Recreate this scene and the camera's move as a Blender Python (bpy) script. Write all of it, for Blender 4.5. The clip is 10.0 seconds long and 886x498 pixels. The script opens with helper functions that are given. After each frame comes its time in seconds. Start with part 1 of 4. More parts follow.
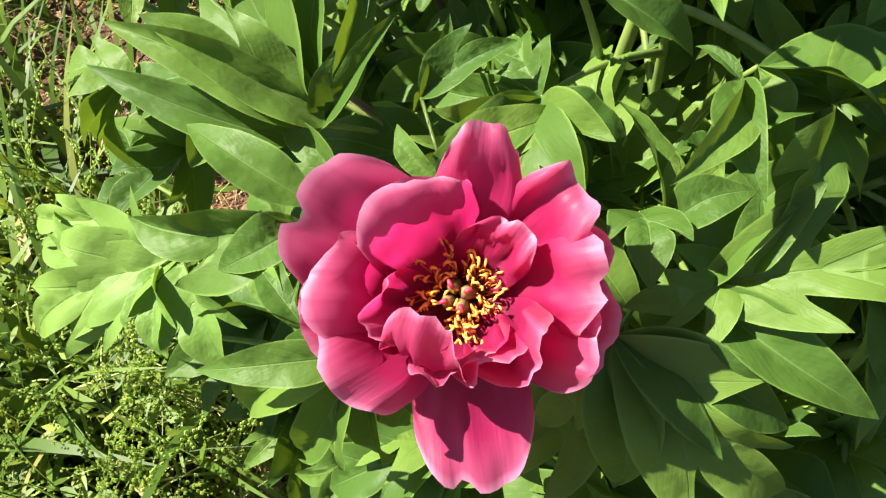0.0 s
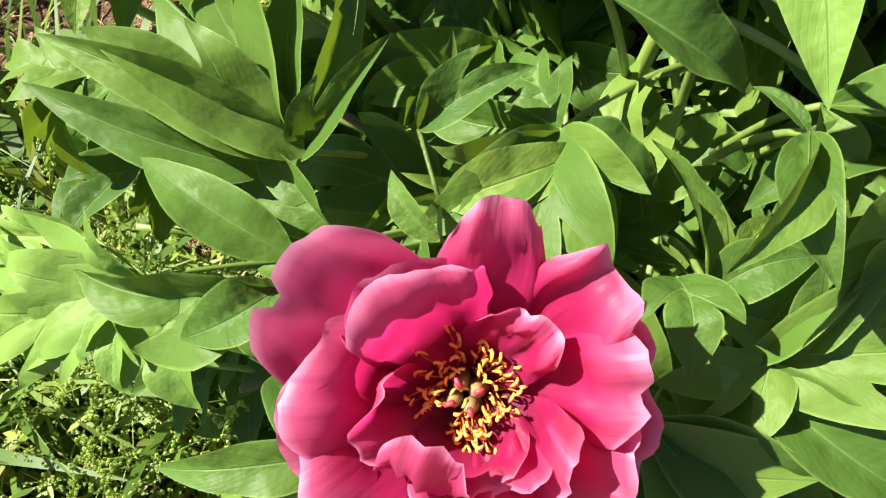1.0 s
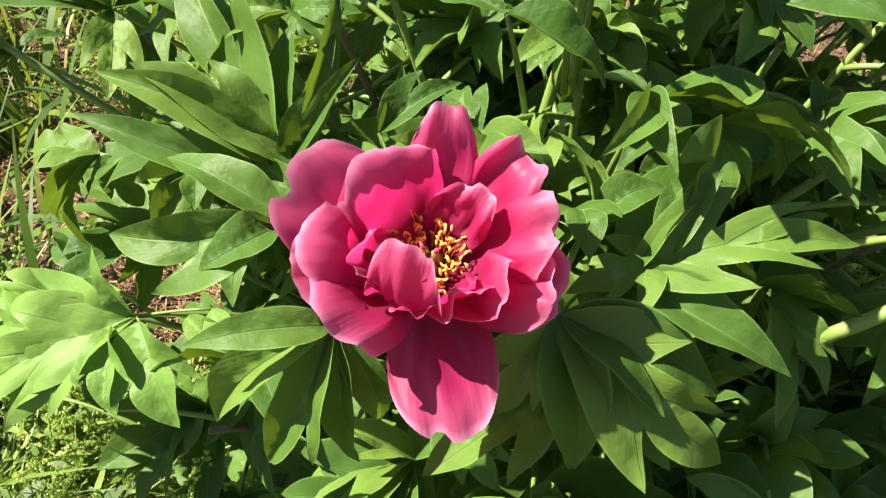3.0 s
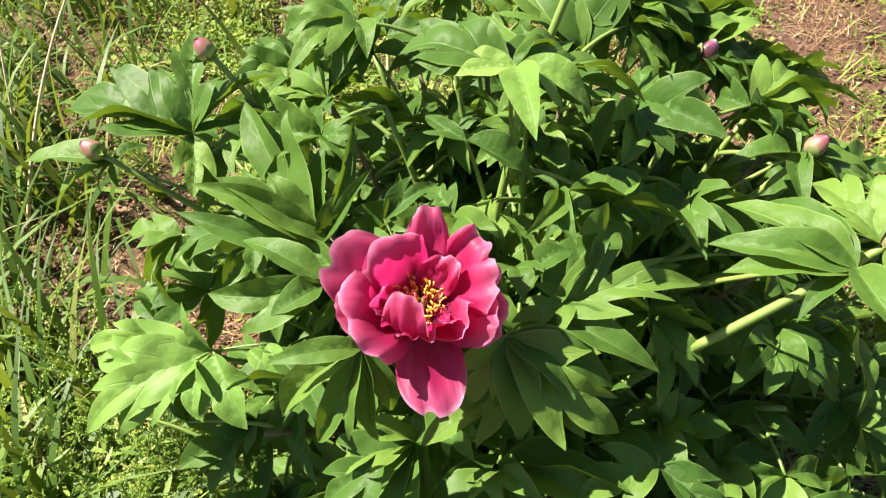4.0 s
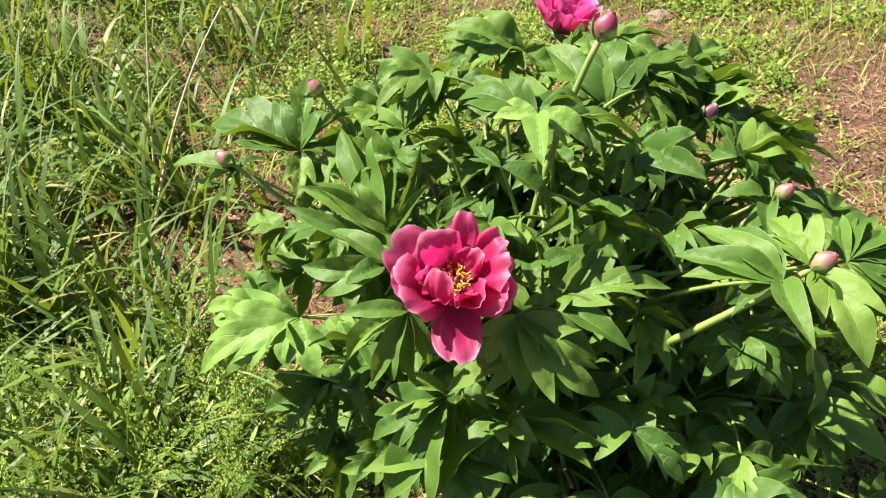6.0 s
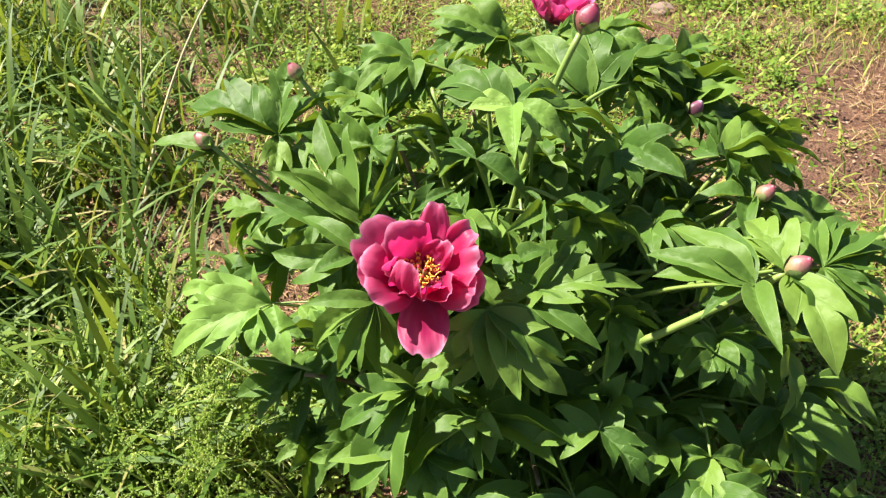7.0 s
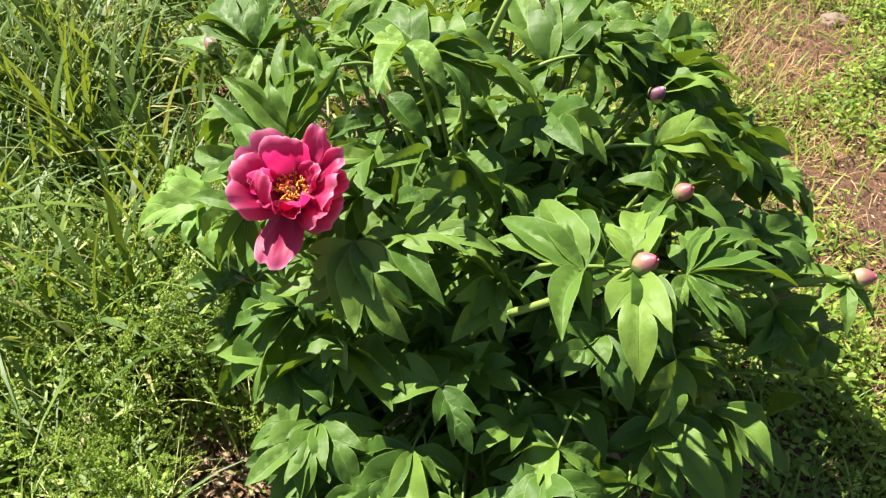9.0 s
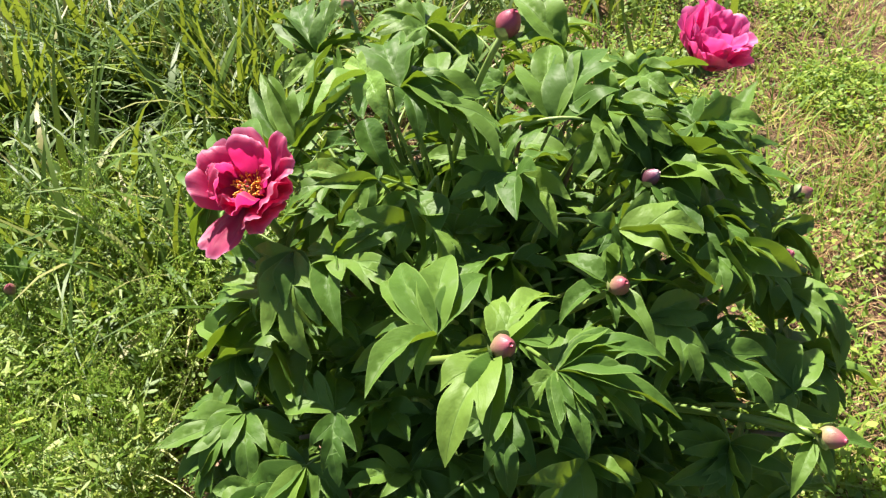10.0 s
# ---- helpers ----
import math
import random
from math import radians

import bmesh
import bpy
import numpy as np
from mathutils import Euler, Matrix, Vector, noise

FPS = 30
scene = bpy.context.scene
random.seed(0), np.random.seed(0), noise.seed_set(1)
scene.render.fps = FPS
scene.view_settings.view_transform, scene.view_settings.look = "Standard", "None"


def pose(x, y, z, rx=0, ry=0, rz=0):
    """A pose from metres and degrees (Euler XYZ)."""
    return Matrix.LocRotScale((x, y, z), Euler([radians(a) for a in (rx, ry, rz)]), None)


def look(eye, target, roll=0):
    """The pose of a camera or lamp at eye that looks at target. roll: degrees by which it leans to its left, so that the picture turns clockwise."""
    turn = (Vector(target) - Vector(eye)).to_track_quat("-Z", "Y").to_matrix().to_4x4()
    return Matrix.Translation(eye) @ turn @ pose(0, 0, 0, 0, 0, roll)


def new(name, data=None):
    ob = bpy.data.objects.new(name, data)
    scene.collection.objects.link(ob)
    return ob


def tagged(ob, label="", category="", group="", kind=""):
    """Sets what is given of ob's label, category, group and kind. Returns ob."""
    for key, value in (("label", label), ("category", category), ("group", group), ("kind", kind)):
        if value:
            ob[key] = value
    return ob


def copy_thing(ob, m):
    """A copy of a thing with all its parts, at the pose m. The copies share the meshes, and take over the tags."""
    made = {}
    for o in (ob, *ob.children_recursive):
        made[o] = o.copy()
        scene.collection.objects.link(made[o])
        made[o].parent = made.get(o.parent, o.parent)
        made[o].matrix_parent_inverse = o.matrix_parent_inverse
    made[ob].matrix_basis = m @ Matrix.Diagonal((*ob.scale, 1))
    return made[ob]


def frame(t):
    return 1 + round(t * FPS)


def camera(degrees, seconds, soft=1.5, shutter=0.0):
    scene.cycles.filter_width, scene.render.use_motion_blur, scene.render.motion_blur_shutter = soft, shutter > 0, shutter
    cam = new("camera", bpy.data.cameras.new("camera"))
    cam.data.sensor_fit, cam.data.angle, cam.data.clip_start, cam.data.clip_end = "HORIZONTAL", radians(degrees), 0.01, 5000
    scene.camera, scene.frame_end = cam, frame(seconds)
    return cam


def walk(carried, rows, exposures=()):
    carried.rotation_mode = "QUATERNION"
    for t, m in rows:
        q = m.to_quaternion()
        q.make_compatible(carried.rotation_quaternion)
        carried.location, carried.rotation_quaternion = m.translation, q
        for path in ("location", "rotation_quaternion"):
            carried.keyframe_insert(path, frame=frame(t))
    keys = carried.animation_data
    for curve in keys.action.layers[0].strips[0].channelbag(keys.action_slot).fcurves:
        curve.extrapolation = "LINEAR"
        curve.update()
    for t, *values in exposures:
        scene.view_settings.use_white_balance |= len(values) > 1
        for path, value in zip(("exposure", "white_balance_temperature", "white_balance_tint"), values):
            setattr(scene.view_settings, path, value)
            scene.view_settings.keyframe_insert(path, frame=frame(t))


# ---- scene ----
from mathutils import geometry

cam = camera(56.0, 10.0, soft=1.3)
PATH = [
    (0, (0.093, 0.081, 1.181), (-0.152, 1.047, -0.552), -13.5),
    (0.5, (0.08, 0.148, 1.165), (-0.148, 0.996, -0.632), -14.5),
    (1, (0.075, 0.172, 1.148), (-0.129, 1.009, -0.657), -12.9),
    (1.5, (0.075, 0.155, 1.14), (-0.13, 1.035, -0.644), -12.1),
    (2, (0.068, 0.1, 1.112), (-0.058, 1.202, -0.552), -6.5),
    (2.2, (0.067, 0.065, 1.103), (-0.031, 1.258, -0.499), -5.6),
    (3.3, (0.045, -0.117, 1.2), (0.096, 1.3, -0.21), -2.5),
    (3.5, (0.043, -0.157, 1.24), (0.1, 1.28, -0.15), -2.9),
    (4, (0.058, -0.257, 1.362), (0.101, 1.196, -0.013), -4.1),
    (4.5, (0.091, -0.37, 1.45), (0.082, 1.105, 0.098), -4.6),
    (5, (0.117, -0.464, 1.494), (0.059, 1.03, 0.165), -3.9),
    (5.5, (0.122, -0.5, 1.494), (-0.004, 1.013, 0.191), -4.3),
    (5.7, (0.119, -0.503, 1.502), (-0.037, 1.023, 0.219), -4.7),
    (6.8, (0.137, -0.499, 1.496), (-0.014, 1.017, 0.2), -4.0),
    (7, (0.161, -0.483, 1.494), (-0.008, 1.021, 0.186), -3.0),
    (7.5, (0.283, -0.49, 1.504), (0.007, 0.995, 0.193), -0.8),
    (8, (0.43, -0.503, 1.498), (0.002, 0.948, 0.189), -1.4),
    (8.5, (0.531, -0.492, 1.482), (0.036, 0.927, 0.161), -2.8),
    (9, (0.575, -0.423, 1.447), (-0.05, 0.933, 0.116), -2.2),
    (9.5, (0.73, -0.265, 1.443), (-0.202, 0.933, 0.139), -1.2),
    (10, (0.888, -0.17, 1.448), (-0.229, 0.879, 0.163), -2.3),
]
walk(cam, [(t, look(eye, target, roll)) for t, eye, target, roll in PATH])

# ---- light ----
SUN_DIR = Vector((-0.57, 0.12, 0.81)).normalized()   # towards the sun
world = bpy.data.worlds.new("world")
scene.world = world
world.use_nodes = True
wn = world.node_tree
sky = wn.nodes.new("ShaderNodeTexSky")
sky.sky_type, sky.sun_disc = "NISHITA", False
sky.sun_elevation = math.asin(SUN_DIR.z)
sky.sun_rotation = math.atan2(SUN_DIR.x, SUN_DIR.y)
wn.nodes["Background"].inputs["Strength"].default_value = 0.042
wn.links.new(sky.outputs[0], wn.nodes["Background"].inputs["Color"])
sun = new("sun", bpy.data.lights.new("sun", "SUN"))
sun.data.energy, sun.data.angle, sun.data.color = 5.0, radians(0.53), (1.0, 0.915, 0.80)
sun.matrix_world = look((0, 0, 6), Vector((0, 0, 6)) - SUN_DIR)
scene.view_settings.exposure = 1.66


# ---- materials ----
class Mat:
    """A small builder for node materials."""

    def __init__(self, name):
        self.mat = bpy.data.materials.new(name)
        self.mat.use_nodes = True
        self.tree = self.mat.node_tree
        self.bsdf = self.tree.nodes["Principled BSDF"]
        self.out = self.tree.nodes["Material Output"]

    def node(self, kind, **values):
        n = self.tree.nodes.new(kind)
        for key, value in values.items():
            if key in n.inputs:
                n.inputs[key].default_value = value
        return n

    def link(self, a, b):
        self.tree.links.new(a, b)

    def noise(self, scale, detail=3.0, vector=None, rough=0.55):
        n = self.node("ShaderNodeTexNoise", Scale=scale, Detail=detail, Roughness=rough)
        if vector is not None:
            self.link(vector, n.inputs["Vector"])
        return n.outputs["Fac"]

    def ramp(self, fac, stops):
        n = self.node("ShaderNodeValToRGB")
        r = n.color_ramp
        while len(r.elements) < len(stops):
            r.elements.new(0.5)
        for e, (pos, col) in zip(r.elements, stops):
            e.position, e.color = pos, (*col, 1)
        self.link(fac, n.inputs["Fac"])
        return n.outputs["Color"]

    def math(self, op, a, b=0.0, clamp=False):
        n = self.node("ShaderNodeMath")
        n.operation, n.use_clamp = op, clamp
        for i, v in enumerate((a, b)):
            if isinstance(v, (int, float)):
                n.inputs[i].default_value = v
            else:
                self.link(v, n.inputs[i])
        return n.outputs[0]

    def mix(self, fac, a, b, blend="MIX"):
        n = self.node("ShaderNodeMix")
        n.data_type, n.blend_type = "RGBA", blend
        for key, v in ((0, fac), (6, a), (7, b)):
            if isinstance(v, (int, float)):
                n.inputs[key].default_value = v
            elif isinstance(v, tuple):
                n.inputs[key].default_value = (*v, 1)
            else:
                self.link(v, n.inputs[key])
        return n.outputs[2]

    def bump(self, height, strength=0.3, distance=0.002):
        n = self.node("ShaderNodeBump", Strength=strength, Distance=distance)
        self.link(height, n.inputs["Height"])
        self.link(n.outputs[0], self.bsdf.inputs["Normal"])
        return n.outputs[0]

    def translucent(self, colour, amount, normal=None):
        t = self.node("ShaderNodeBsdfTranslucent")
        if isinstance(colour, tuple):
            t.inputs["Color"].default_value = (*colour, 1)
        else:
            self.link(colour, t.inputs["Color"])
        m = self.node("ShaderNodeMixShader", Fac=amount)
        self.link(self.bsdf.outputs[0], m.inputs[1])
        self.link(t.outputs[0], m.inputs[2])
        self.link(m.outputs[0], self.out.inputs["Surface"])


def leaf_material(name, stops):
    m = Mat(name)
    uv = m.node("ShaderNodeUVMap")
    sep = m.node("ShaderNodeSeparateXYZ")
    m.link(uv.outputs[0], sep.inputs[0])
    across = m.math("ABSOLUTE", m.math("SUBTRACT", sep.outputs[0], 0.5))
    rib = m.math("SUBTRACT", 1.0, m.math("MULTIPLY", across, 34.0), clamp=True)
    slant = m.math("SUBTRACT", m.math("MULTIPLY", sep.outputs[1], 50.0), m.math("MULTIPLY", across, 34.0))
    vein = m.math("POWER", m.math("ABSOLUTE", m.math("SINE", slant)), 9.0)
    info = m.node("ShaderNodeObjectInfo")
    coord = m.node("ShaderNodeTexCoord")
    big = m.noise(2.3, 3, coord.outputs["Object"])
    fine = m.noise(26.0, 4, coord.outputs["Object"])
    base = m.ramp(info.outputs["Random"], stops)
    base = m.mix(m.math("MULTIPLY", big, 0.25), base, (0.100, 0.200, 0.030))
    base = m.mix(m.math("MULTIPLY", fine, 0.22), base, (0.034, 0.090, 0.017))
    base = m.mix(m.math("MULTIPLY", rib, 0.40), base, (0.19, 0.31, 0.10))
    base = m.mix(m.math("MULTIPLY", vein, 0.04), base, (0.13, 0.26, 0.08))
    edge = m.math("MULTIPLY", m.math("SUBTRACT", across, 0.455, clamp=True), 12.0, clamp=True)
    base = m.mix(edge, base, (0.22, 0.34, 0.08))
    m.link(base, m.bsdf.inputs["Base Color"])
    m.bsdf.inputs["Roughness"].default_value = 0.50
    m.bsdf.inputs["Specular IOR Level"].default_value = 0.20
    height = m.math("ADD", m.math("MULTIPLY", rib, -0.9), m.math("ADD", m.math("MULTIPLY", vein, -0.06), m.math("ADD", m.math("MULTIPLY", fine, 0.45), m.math("MULTIPLY", m.noise(7.0, 2, coord.outputs["Object"]), 2.4))))
    m.bump(height, 0.42, 0.0016)
    m.translucent(m.mix(0.6, base, (0.30, 0.44, 0.015)), 0.24)
    return m.mat


def petal_material(name, tint, rim, glow):
    m = Mat(name)
    uv = m.node("ShaderNodeUVMap")
    sep = m.node("ShaderNodeSeparateXYZ")
    m.link(uv.outputs[0], sep.inputs[0])
    info = m.node("ShaderNodeObjectInfo")
    stretch = m.node("ShaderNodeCombineXYZ")
    m.link(m.math("ADD", m.math("MULTIPLY", sep.outputs[0], 38.0), m.math("MULTIPLY", info.outputs["Random"], 40.0)), stretch.inputs[0])
    m.link(m.math("MULTIPLY", sep.outputs[1], 2.2), stretch.inputs[1])
    streak = m.noise(1.0, 4, stretch.outputs[0])
    coord = m.node("ShaderNodeTexCoord")
    mottle = m.noise(38.0, 3, coord.outputs["Object"])
    # dark stops at the foot paint in the shade inside the bowl; the rim is paler
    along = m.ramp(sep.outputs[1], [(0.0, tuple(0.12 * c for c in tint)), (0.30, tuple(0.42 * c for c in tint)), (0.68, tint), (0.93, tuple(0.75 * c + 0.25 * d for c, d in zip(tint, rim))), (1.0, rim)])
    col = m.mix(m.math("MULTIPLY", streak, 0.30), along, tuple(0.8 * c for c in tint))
    col = m.mix(m.math("MULTIPLY", mottle, 0.10), col, (0.70, 0.09, 0.28))
    m.link(col, m.bsdf.inputs["Base Color"])
    m.bsdf.inputs["Roughness"].default_value = 0.48
    m.bsdf.inputs["Specular IOR Level"].default_value = 0.4
    m.bsdf.inputs["Sheen Weight"].default_value = 0.05
    m.bsdf.inputs["Sheen Tint"].default_value = (1.0, 0.62, 0.86, 1)
    m.bump(m.math("ADD", m.math("MULTIPLY", streak, 1.0), m.math("MULTIPLY", mottle, 0.9)), 0.32, 0.0013)
    m.translucent(m.mix(0.65, col, glow), 0.50)
    return m.mat


def blade_material(name, stops, amount=0.3, rough=0.5, glow=None):
    """Grass, straw and weeds: the colour goes by the blade."""
    m = Mat(name)
    fac = m.node("ShaderNodeNewGeometry").outputs["Random Per Island"]
    coord = m.node("ShaderNodeTexCoord")
    col = m.ramp(fac, stops)
    col = m.mix(m.math("MULTIPLY", m.noise(60.0, 3, coord.outputs["Object"]), 0.30), col, tuple(c * 0.55 for c in stops[0][1]))
    m.link(col, m.bsdf.inputs["Base Color"])
    m.bsdf.inputs["Roughness"].default_value = rough
    m.bsdf.inputs["Specular IOR Level"].default_value = 0.35
    if amount:
        m.translucent(m.mix(0.5, col, glow or stops[-1][1]), amount)
    return m.mat


def plain_material(name, a, b, scale=60.0, rough=0.5, bump=0.3, translucent=0.0):
    m = Mat(name)
    coord = m.node("ShaderNodeTexCoord")
    info = m.node("ShaderNodeObjectInfo")
    n1 = m.noise(scale, 4, coord.outputs["Object"])
    n2 = m.noise(scale * 0.16, 2, coord.outputs["Object"])
    fac = m.math("ADD", m.math("MULTIPLY", n1, 0.55), m.math("ADD", m.math("MULTIPLY", n2, 0.5), m.math("MULTIPLY", info.outputs["Random"], 0.3)))
    col = m.ramp(m.math("SUBTRACT", fac, 0.18), [(0.2, a), (0.75, b)])
    m.link(col, m.bsdf.inputs["Base Color"])
    m.bsdf.inputs["Roughness"].default_value = rough
    if bump:
        m.bump(n1, bump, 0.001)
    if translucent:
        m.translucent(col, translucent)
    return m.mat


def bud_material(name, stops):
    """Bud scales: one colour at the foot, another at the tip, streaked lengthwise."""
    m = Mat(name)
    uv = m.node("ShaderNodeUVMap")
    sep = m.node("ShaderNodeSeparateXYZ")
    m.link(uv.outputs[0], sep.inputs[0])
    info = m.node("ShaderNodeObjectInfo")
    coord = m.node("ShaderNodeTexCoord")
    n = m.noise(70.0, 4, coord.outputs["Object"])
    v = m.math("ADD", sep.outputs[1], m.math("MULTIPLY", m.math("SUBTRACT", n, 0.5), 0.35))
    col = m.ramp(v, stops)
    dark = m.mix(0.6, col, (0.10, 0.05, 0.04))
    col = m.mix(m.math("MULTIPLY", info.outputs["Random"], 0.45), col, dark)
    m.link(col, m.bsdf.inputs["Base Color"])
    m.bsdf.inputs["Roughness"].default_value = 0.42
    m.bump(n, 0.25, 0.001)
    return m.mat


def ground_material():
    m = Mat("soil")
    coord = m.node("ShaderNodeTexCoord")
    pos = coord.outputs["Object"]
    broad = m.noise(0.9, 4, pos)
    mid = m.noise(7.0, 5, pos)
    fine = m.noise(70.0, 5, pos, 0.7)
    grit = m.noise(260.0, 3, pos, 0.7)
    col = m.ramp(mid, [(0.25, (0.070, 0.030, 0.019)), (0.5, (0.165, 0.072, 0.044)), (0.75, (0.260, 0.122, 0.072))])
    col = m.mix(m.ramp(fine, [(0.42, (0, 0, 0)), (0.62, (0.75, 0.75, 0.75))]), col, (0.29, 0.17, 0.095))
    col = m.mix(m.ramp(broad, [(0.48, (0, 0, 0)), (0.62, (0.55, 0.55, 0.55))]), col, (0.13, 0.145, 0.045))
    col = m.mix(m.ramp(grit, [(0.48, (0, 0, 0)), (0.62, (0.8, 0.8, 0.8))]), col, (0.045, 0.022, 0.015))
    m.link(col, m.bsdf.inputs["Base Color"])
    m.bsdf.inputs["Roughness"].default_value = 0.95
    m.bump(m.math("ADD", fine, m.math("MULTIPLY", grit, 0.6)), 1.0, 0.02)
    return m.mat


LEAF = leaf_material("peony_leaf", [(0.0, (0.040, 0.092, 0.016)), (0.5, (0.074, 0.145, 0.024)), (0.85, (0.118, 0.202, 0.034)), (1.0, (0.172, 0.268, 0.047))])
# paler copy of LEAF, with direct sun painted into its green
LEAF_LIT = leaf_material("peony_leaf_lit", [(0.0, (0.150, 0.275, 0.050)), (1.0, (0.235, 0.370, 0.080))])
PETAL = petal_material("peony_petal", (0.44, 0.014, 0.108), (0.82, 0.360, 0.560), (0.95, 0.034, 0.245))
PETAL_PALE = petal_material("peony_petal_pale", (0.66, 0.09, 0.34), (0.84, 0.32, 0.60), (0.82, 0.05, 0.28))
STEM = plain_material("green_stem", (0.11, 0.19, 0.035), (0.23, 0.32, 0.075), 90, 0.45, 0.2)
STEM_WOOD = plain_material("woody_stem", (0.13, 0.09, 0.055), (0.25, 0.19, 0.12), 120, 0.8, 0.6)
BUD = bud_material("bud_skin", [(0.0, (0.24, 0.25, 0.08)), (0.35, (0.30, 0.23, 0.12)), (0.7, (0.25, 0.115, 0.095)), (1.0, (0.34, 0.055, 0.11))])
BUD_DARK = bud_material("bud_dark", [(0.0, (0.05, 0.02, 0.03)), (0.62, (0.08, 0.016, 0.040)), (0.86, (0.24, 0.07, 0.15)), (1.0, (0.72, 0.50, 0.60))])
BUD_ROSE = bud_material("bud_rose", [(0.0, (0.16, 0.14, 0.06)), (0.3, (0.20, 0.07, 0.06)), (0.65, (0.24, 0.03, 0.07)), (1.0, (0.36, 0.04, 0.10))])
SEPAL = plain_material("sepal_green", (0.10, 0.19, 0.05), (0.24, 0.27, 0.10), 120, 0.5, 0.2, 0.15)
ANTHER = plain_material("anther_yellow", (0.80, 0.30, 0.02), (0.95, 0.60, 0.12), 300, 0.6, 0.3)
FILAMENT = plain_material("filament_orange", (0.55, 0.12, 0.03), (0.75, 0.26, 0.06), 300, 0.5, 0.1)
STIGMA = plain_material("stigma_crimson", (0.55, 0.02, 0.05), (0.75, 0.06, 0.10), 200, 0.5, 0.2)
CARPEL = plain_material("carpel_green", (0.20, 0.13, 0.05), (0.30, 0.20, 0.08), 200, 0.6, 0.2)
GRASS = blade_material("meadow_grass", [(0.0, (0.046, 0.098, 0.014)), (0.5, (0.094, 0.176, 0.024)), (0.90, (0.178, 0.268, 0.040)), (1.0, (0.44, 0.36, 0.16))], 0.32, glow=(0.38, 0.44, 0.03))
WEED = blade_material("weed_green", [(0.0, (0.090, 0.180, 0.022)), (0.6, (0.220, 0.335, 0.045)), (1.0, (0.420, 0.490, 0.100))], 0.40, glow=(0.46, 0.56, 0.05))
SEED = blade_material("sorrel_seed", [(0.0, (0.30, 0.46, 0.09)), (0.6, (0.48, 0.62, 0.15)), (1.0, (0.76, 0.76, 0.30))], 0.45, glow=(0.60, 0.75, 0.14))
STRAW = blade_material("straw", [(0.0, (0.17, 0.080, 0.040)), (0.45, (0.32, 0.18, 0.080)), (0.8, (0.45, 0.31, 0.14)), (1.0, (0.60, 0.48, 0.25))], 0.1, 0.7)
LITTER = blade_material("leaf_litter", [(0.0, (0.12, 0.065, 0.040)), (0.5, (0.27, 0.16, 0.10)), (0.95, (0.36, 0.24, 0.16)), (1.0, (0.58, 0.50, 0.40))], 0.0, 0.8)
FINE = blade_material("fine_weed", [(0.0, (0.24, 0.36, 0.07)), (0.6, (0.44, 0.53, 0.15)), (1.0, (0.72, 0.72, 0.34))], 0.40, glow=(0.6, 0.68, 0.16))
TURF = blade_material("turf", [(0.0, (0.10, 0.20, 0.024)), (0.5, (0.19, 0.30, 0.035)), (0.85, (0.32, 0.37, 0.06)), (1.0, (0.46, 0.36, 0.12))], 0.3, glow=(0.42, 0.5, 0.06))
BLEACHED = plain_material("bleached_stalk", (0.42, 0.33, 0.18), (0.66, 0.56, 0.36), 80, 0.7, 0.2)
SOIL = ground_material()
STONE = plain_material("stone_pale", (0.15, 0.10, 0.08), (0.29, 0.21, 0.17), 18, 0.9, 0.8)
YELLOW = plain_material("yellow_petal", (0.70, 0.48, 0.02), (0.85, 0.66, 0.05), 90, 0.6, 0.0, 0.2)


# ---- mesh helpers ----
def mesh_from(name, verts, faces, uvs=None, smooth=True):
    me = bpy.data.meshes.new(name)
    me.from_pydata([tuple(v) for v in verts], [], faces)
    if uvs is not None:
        layer = me.uv_layers.new(name="UVMap")
        idx = np.zeros(len(me.loops), dtype=np.int32)
        me.loops.foreach_get("vertex_index", idx)
        layer.data.foreach_set("uv", np.asarray(uvs, dtype=np.float32)[idx].ravel())
    if smooth:
        me.polygons.foreach_set("use_smooth", [True] * len(me.polygons))
    me.update()
    return me


def part(name, me, material, parent, label="", m=None):
    if material is not None and not me.materials:
        me.materials.append(material)
    ob = new(name, me)
    ob.parent = parent
    if m is not None:
        ob.matrix_basis = m
    if label:
        tagged(ob, label=label)
    return ob


def bezier(p0, p1, p2, n):
    t = np.linspace(0, 1, n)[:, None]
    return (1 - t) ** 2 * np.array(p0) + 2 * t * (1 - t) * np.array(p1) + t ** 2 * np.array(p2)


def tube_data(points, radii, sides=7, start=0):
    pts = np.asarray(points, float)
    n = len(pts)
    radii = np.broadcast_to(np.asarray(radii, float), (n,))
    tang = np.gradient(pts, axis=0)
    tang /= np.linalg.norm(tang, axis=1)[:, None] + 1e-9
    ref = np.array((0.0, 0.0, 1.0)) if abs(tang[0][2]) < 0.8 else np.array((1.0, 0.0, 0.0))
    verts, uvs, faces = [], [], []
    for i in range(n):
        a = np.cross(tang[i], ref)
        a /= np.linalg.norm(a) + 1e-9
        b = np.cross(tang[i], a)
        ref = -np.cross(tang[i], np.cross(tang[i], ref)) if i else ref
        for k in range(sides):
            w = 2 * math.pi * k / sides
            verts.append(pts[i] + radii[i] * (math.cos(w) * a + math.sin(w) * b))
            uvs.append((k / sides, i / (n - 1)))
    for i in range(n - 1):
        for k in range(sides):
            q = (k + 1) % sides
            faces.append((start + i * sides + k, start + i * sides + q, start + (i + 1) * sides + q, start + (i + 1) * sides + k))
    faces.append(tuple(start + k for k in reversed(range(sides))))
    faces.append(tuple(start + (n - 1) * sides + k for k in range(sides)))
    return verts, faces, uvs


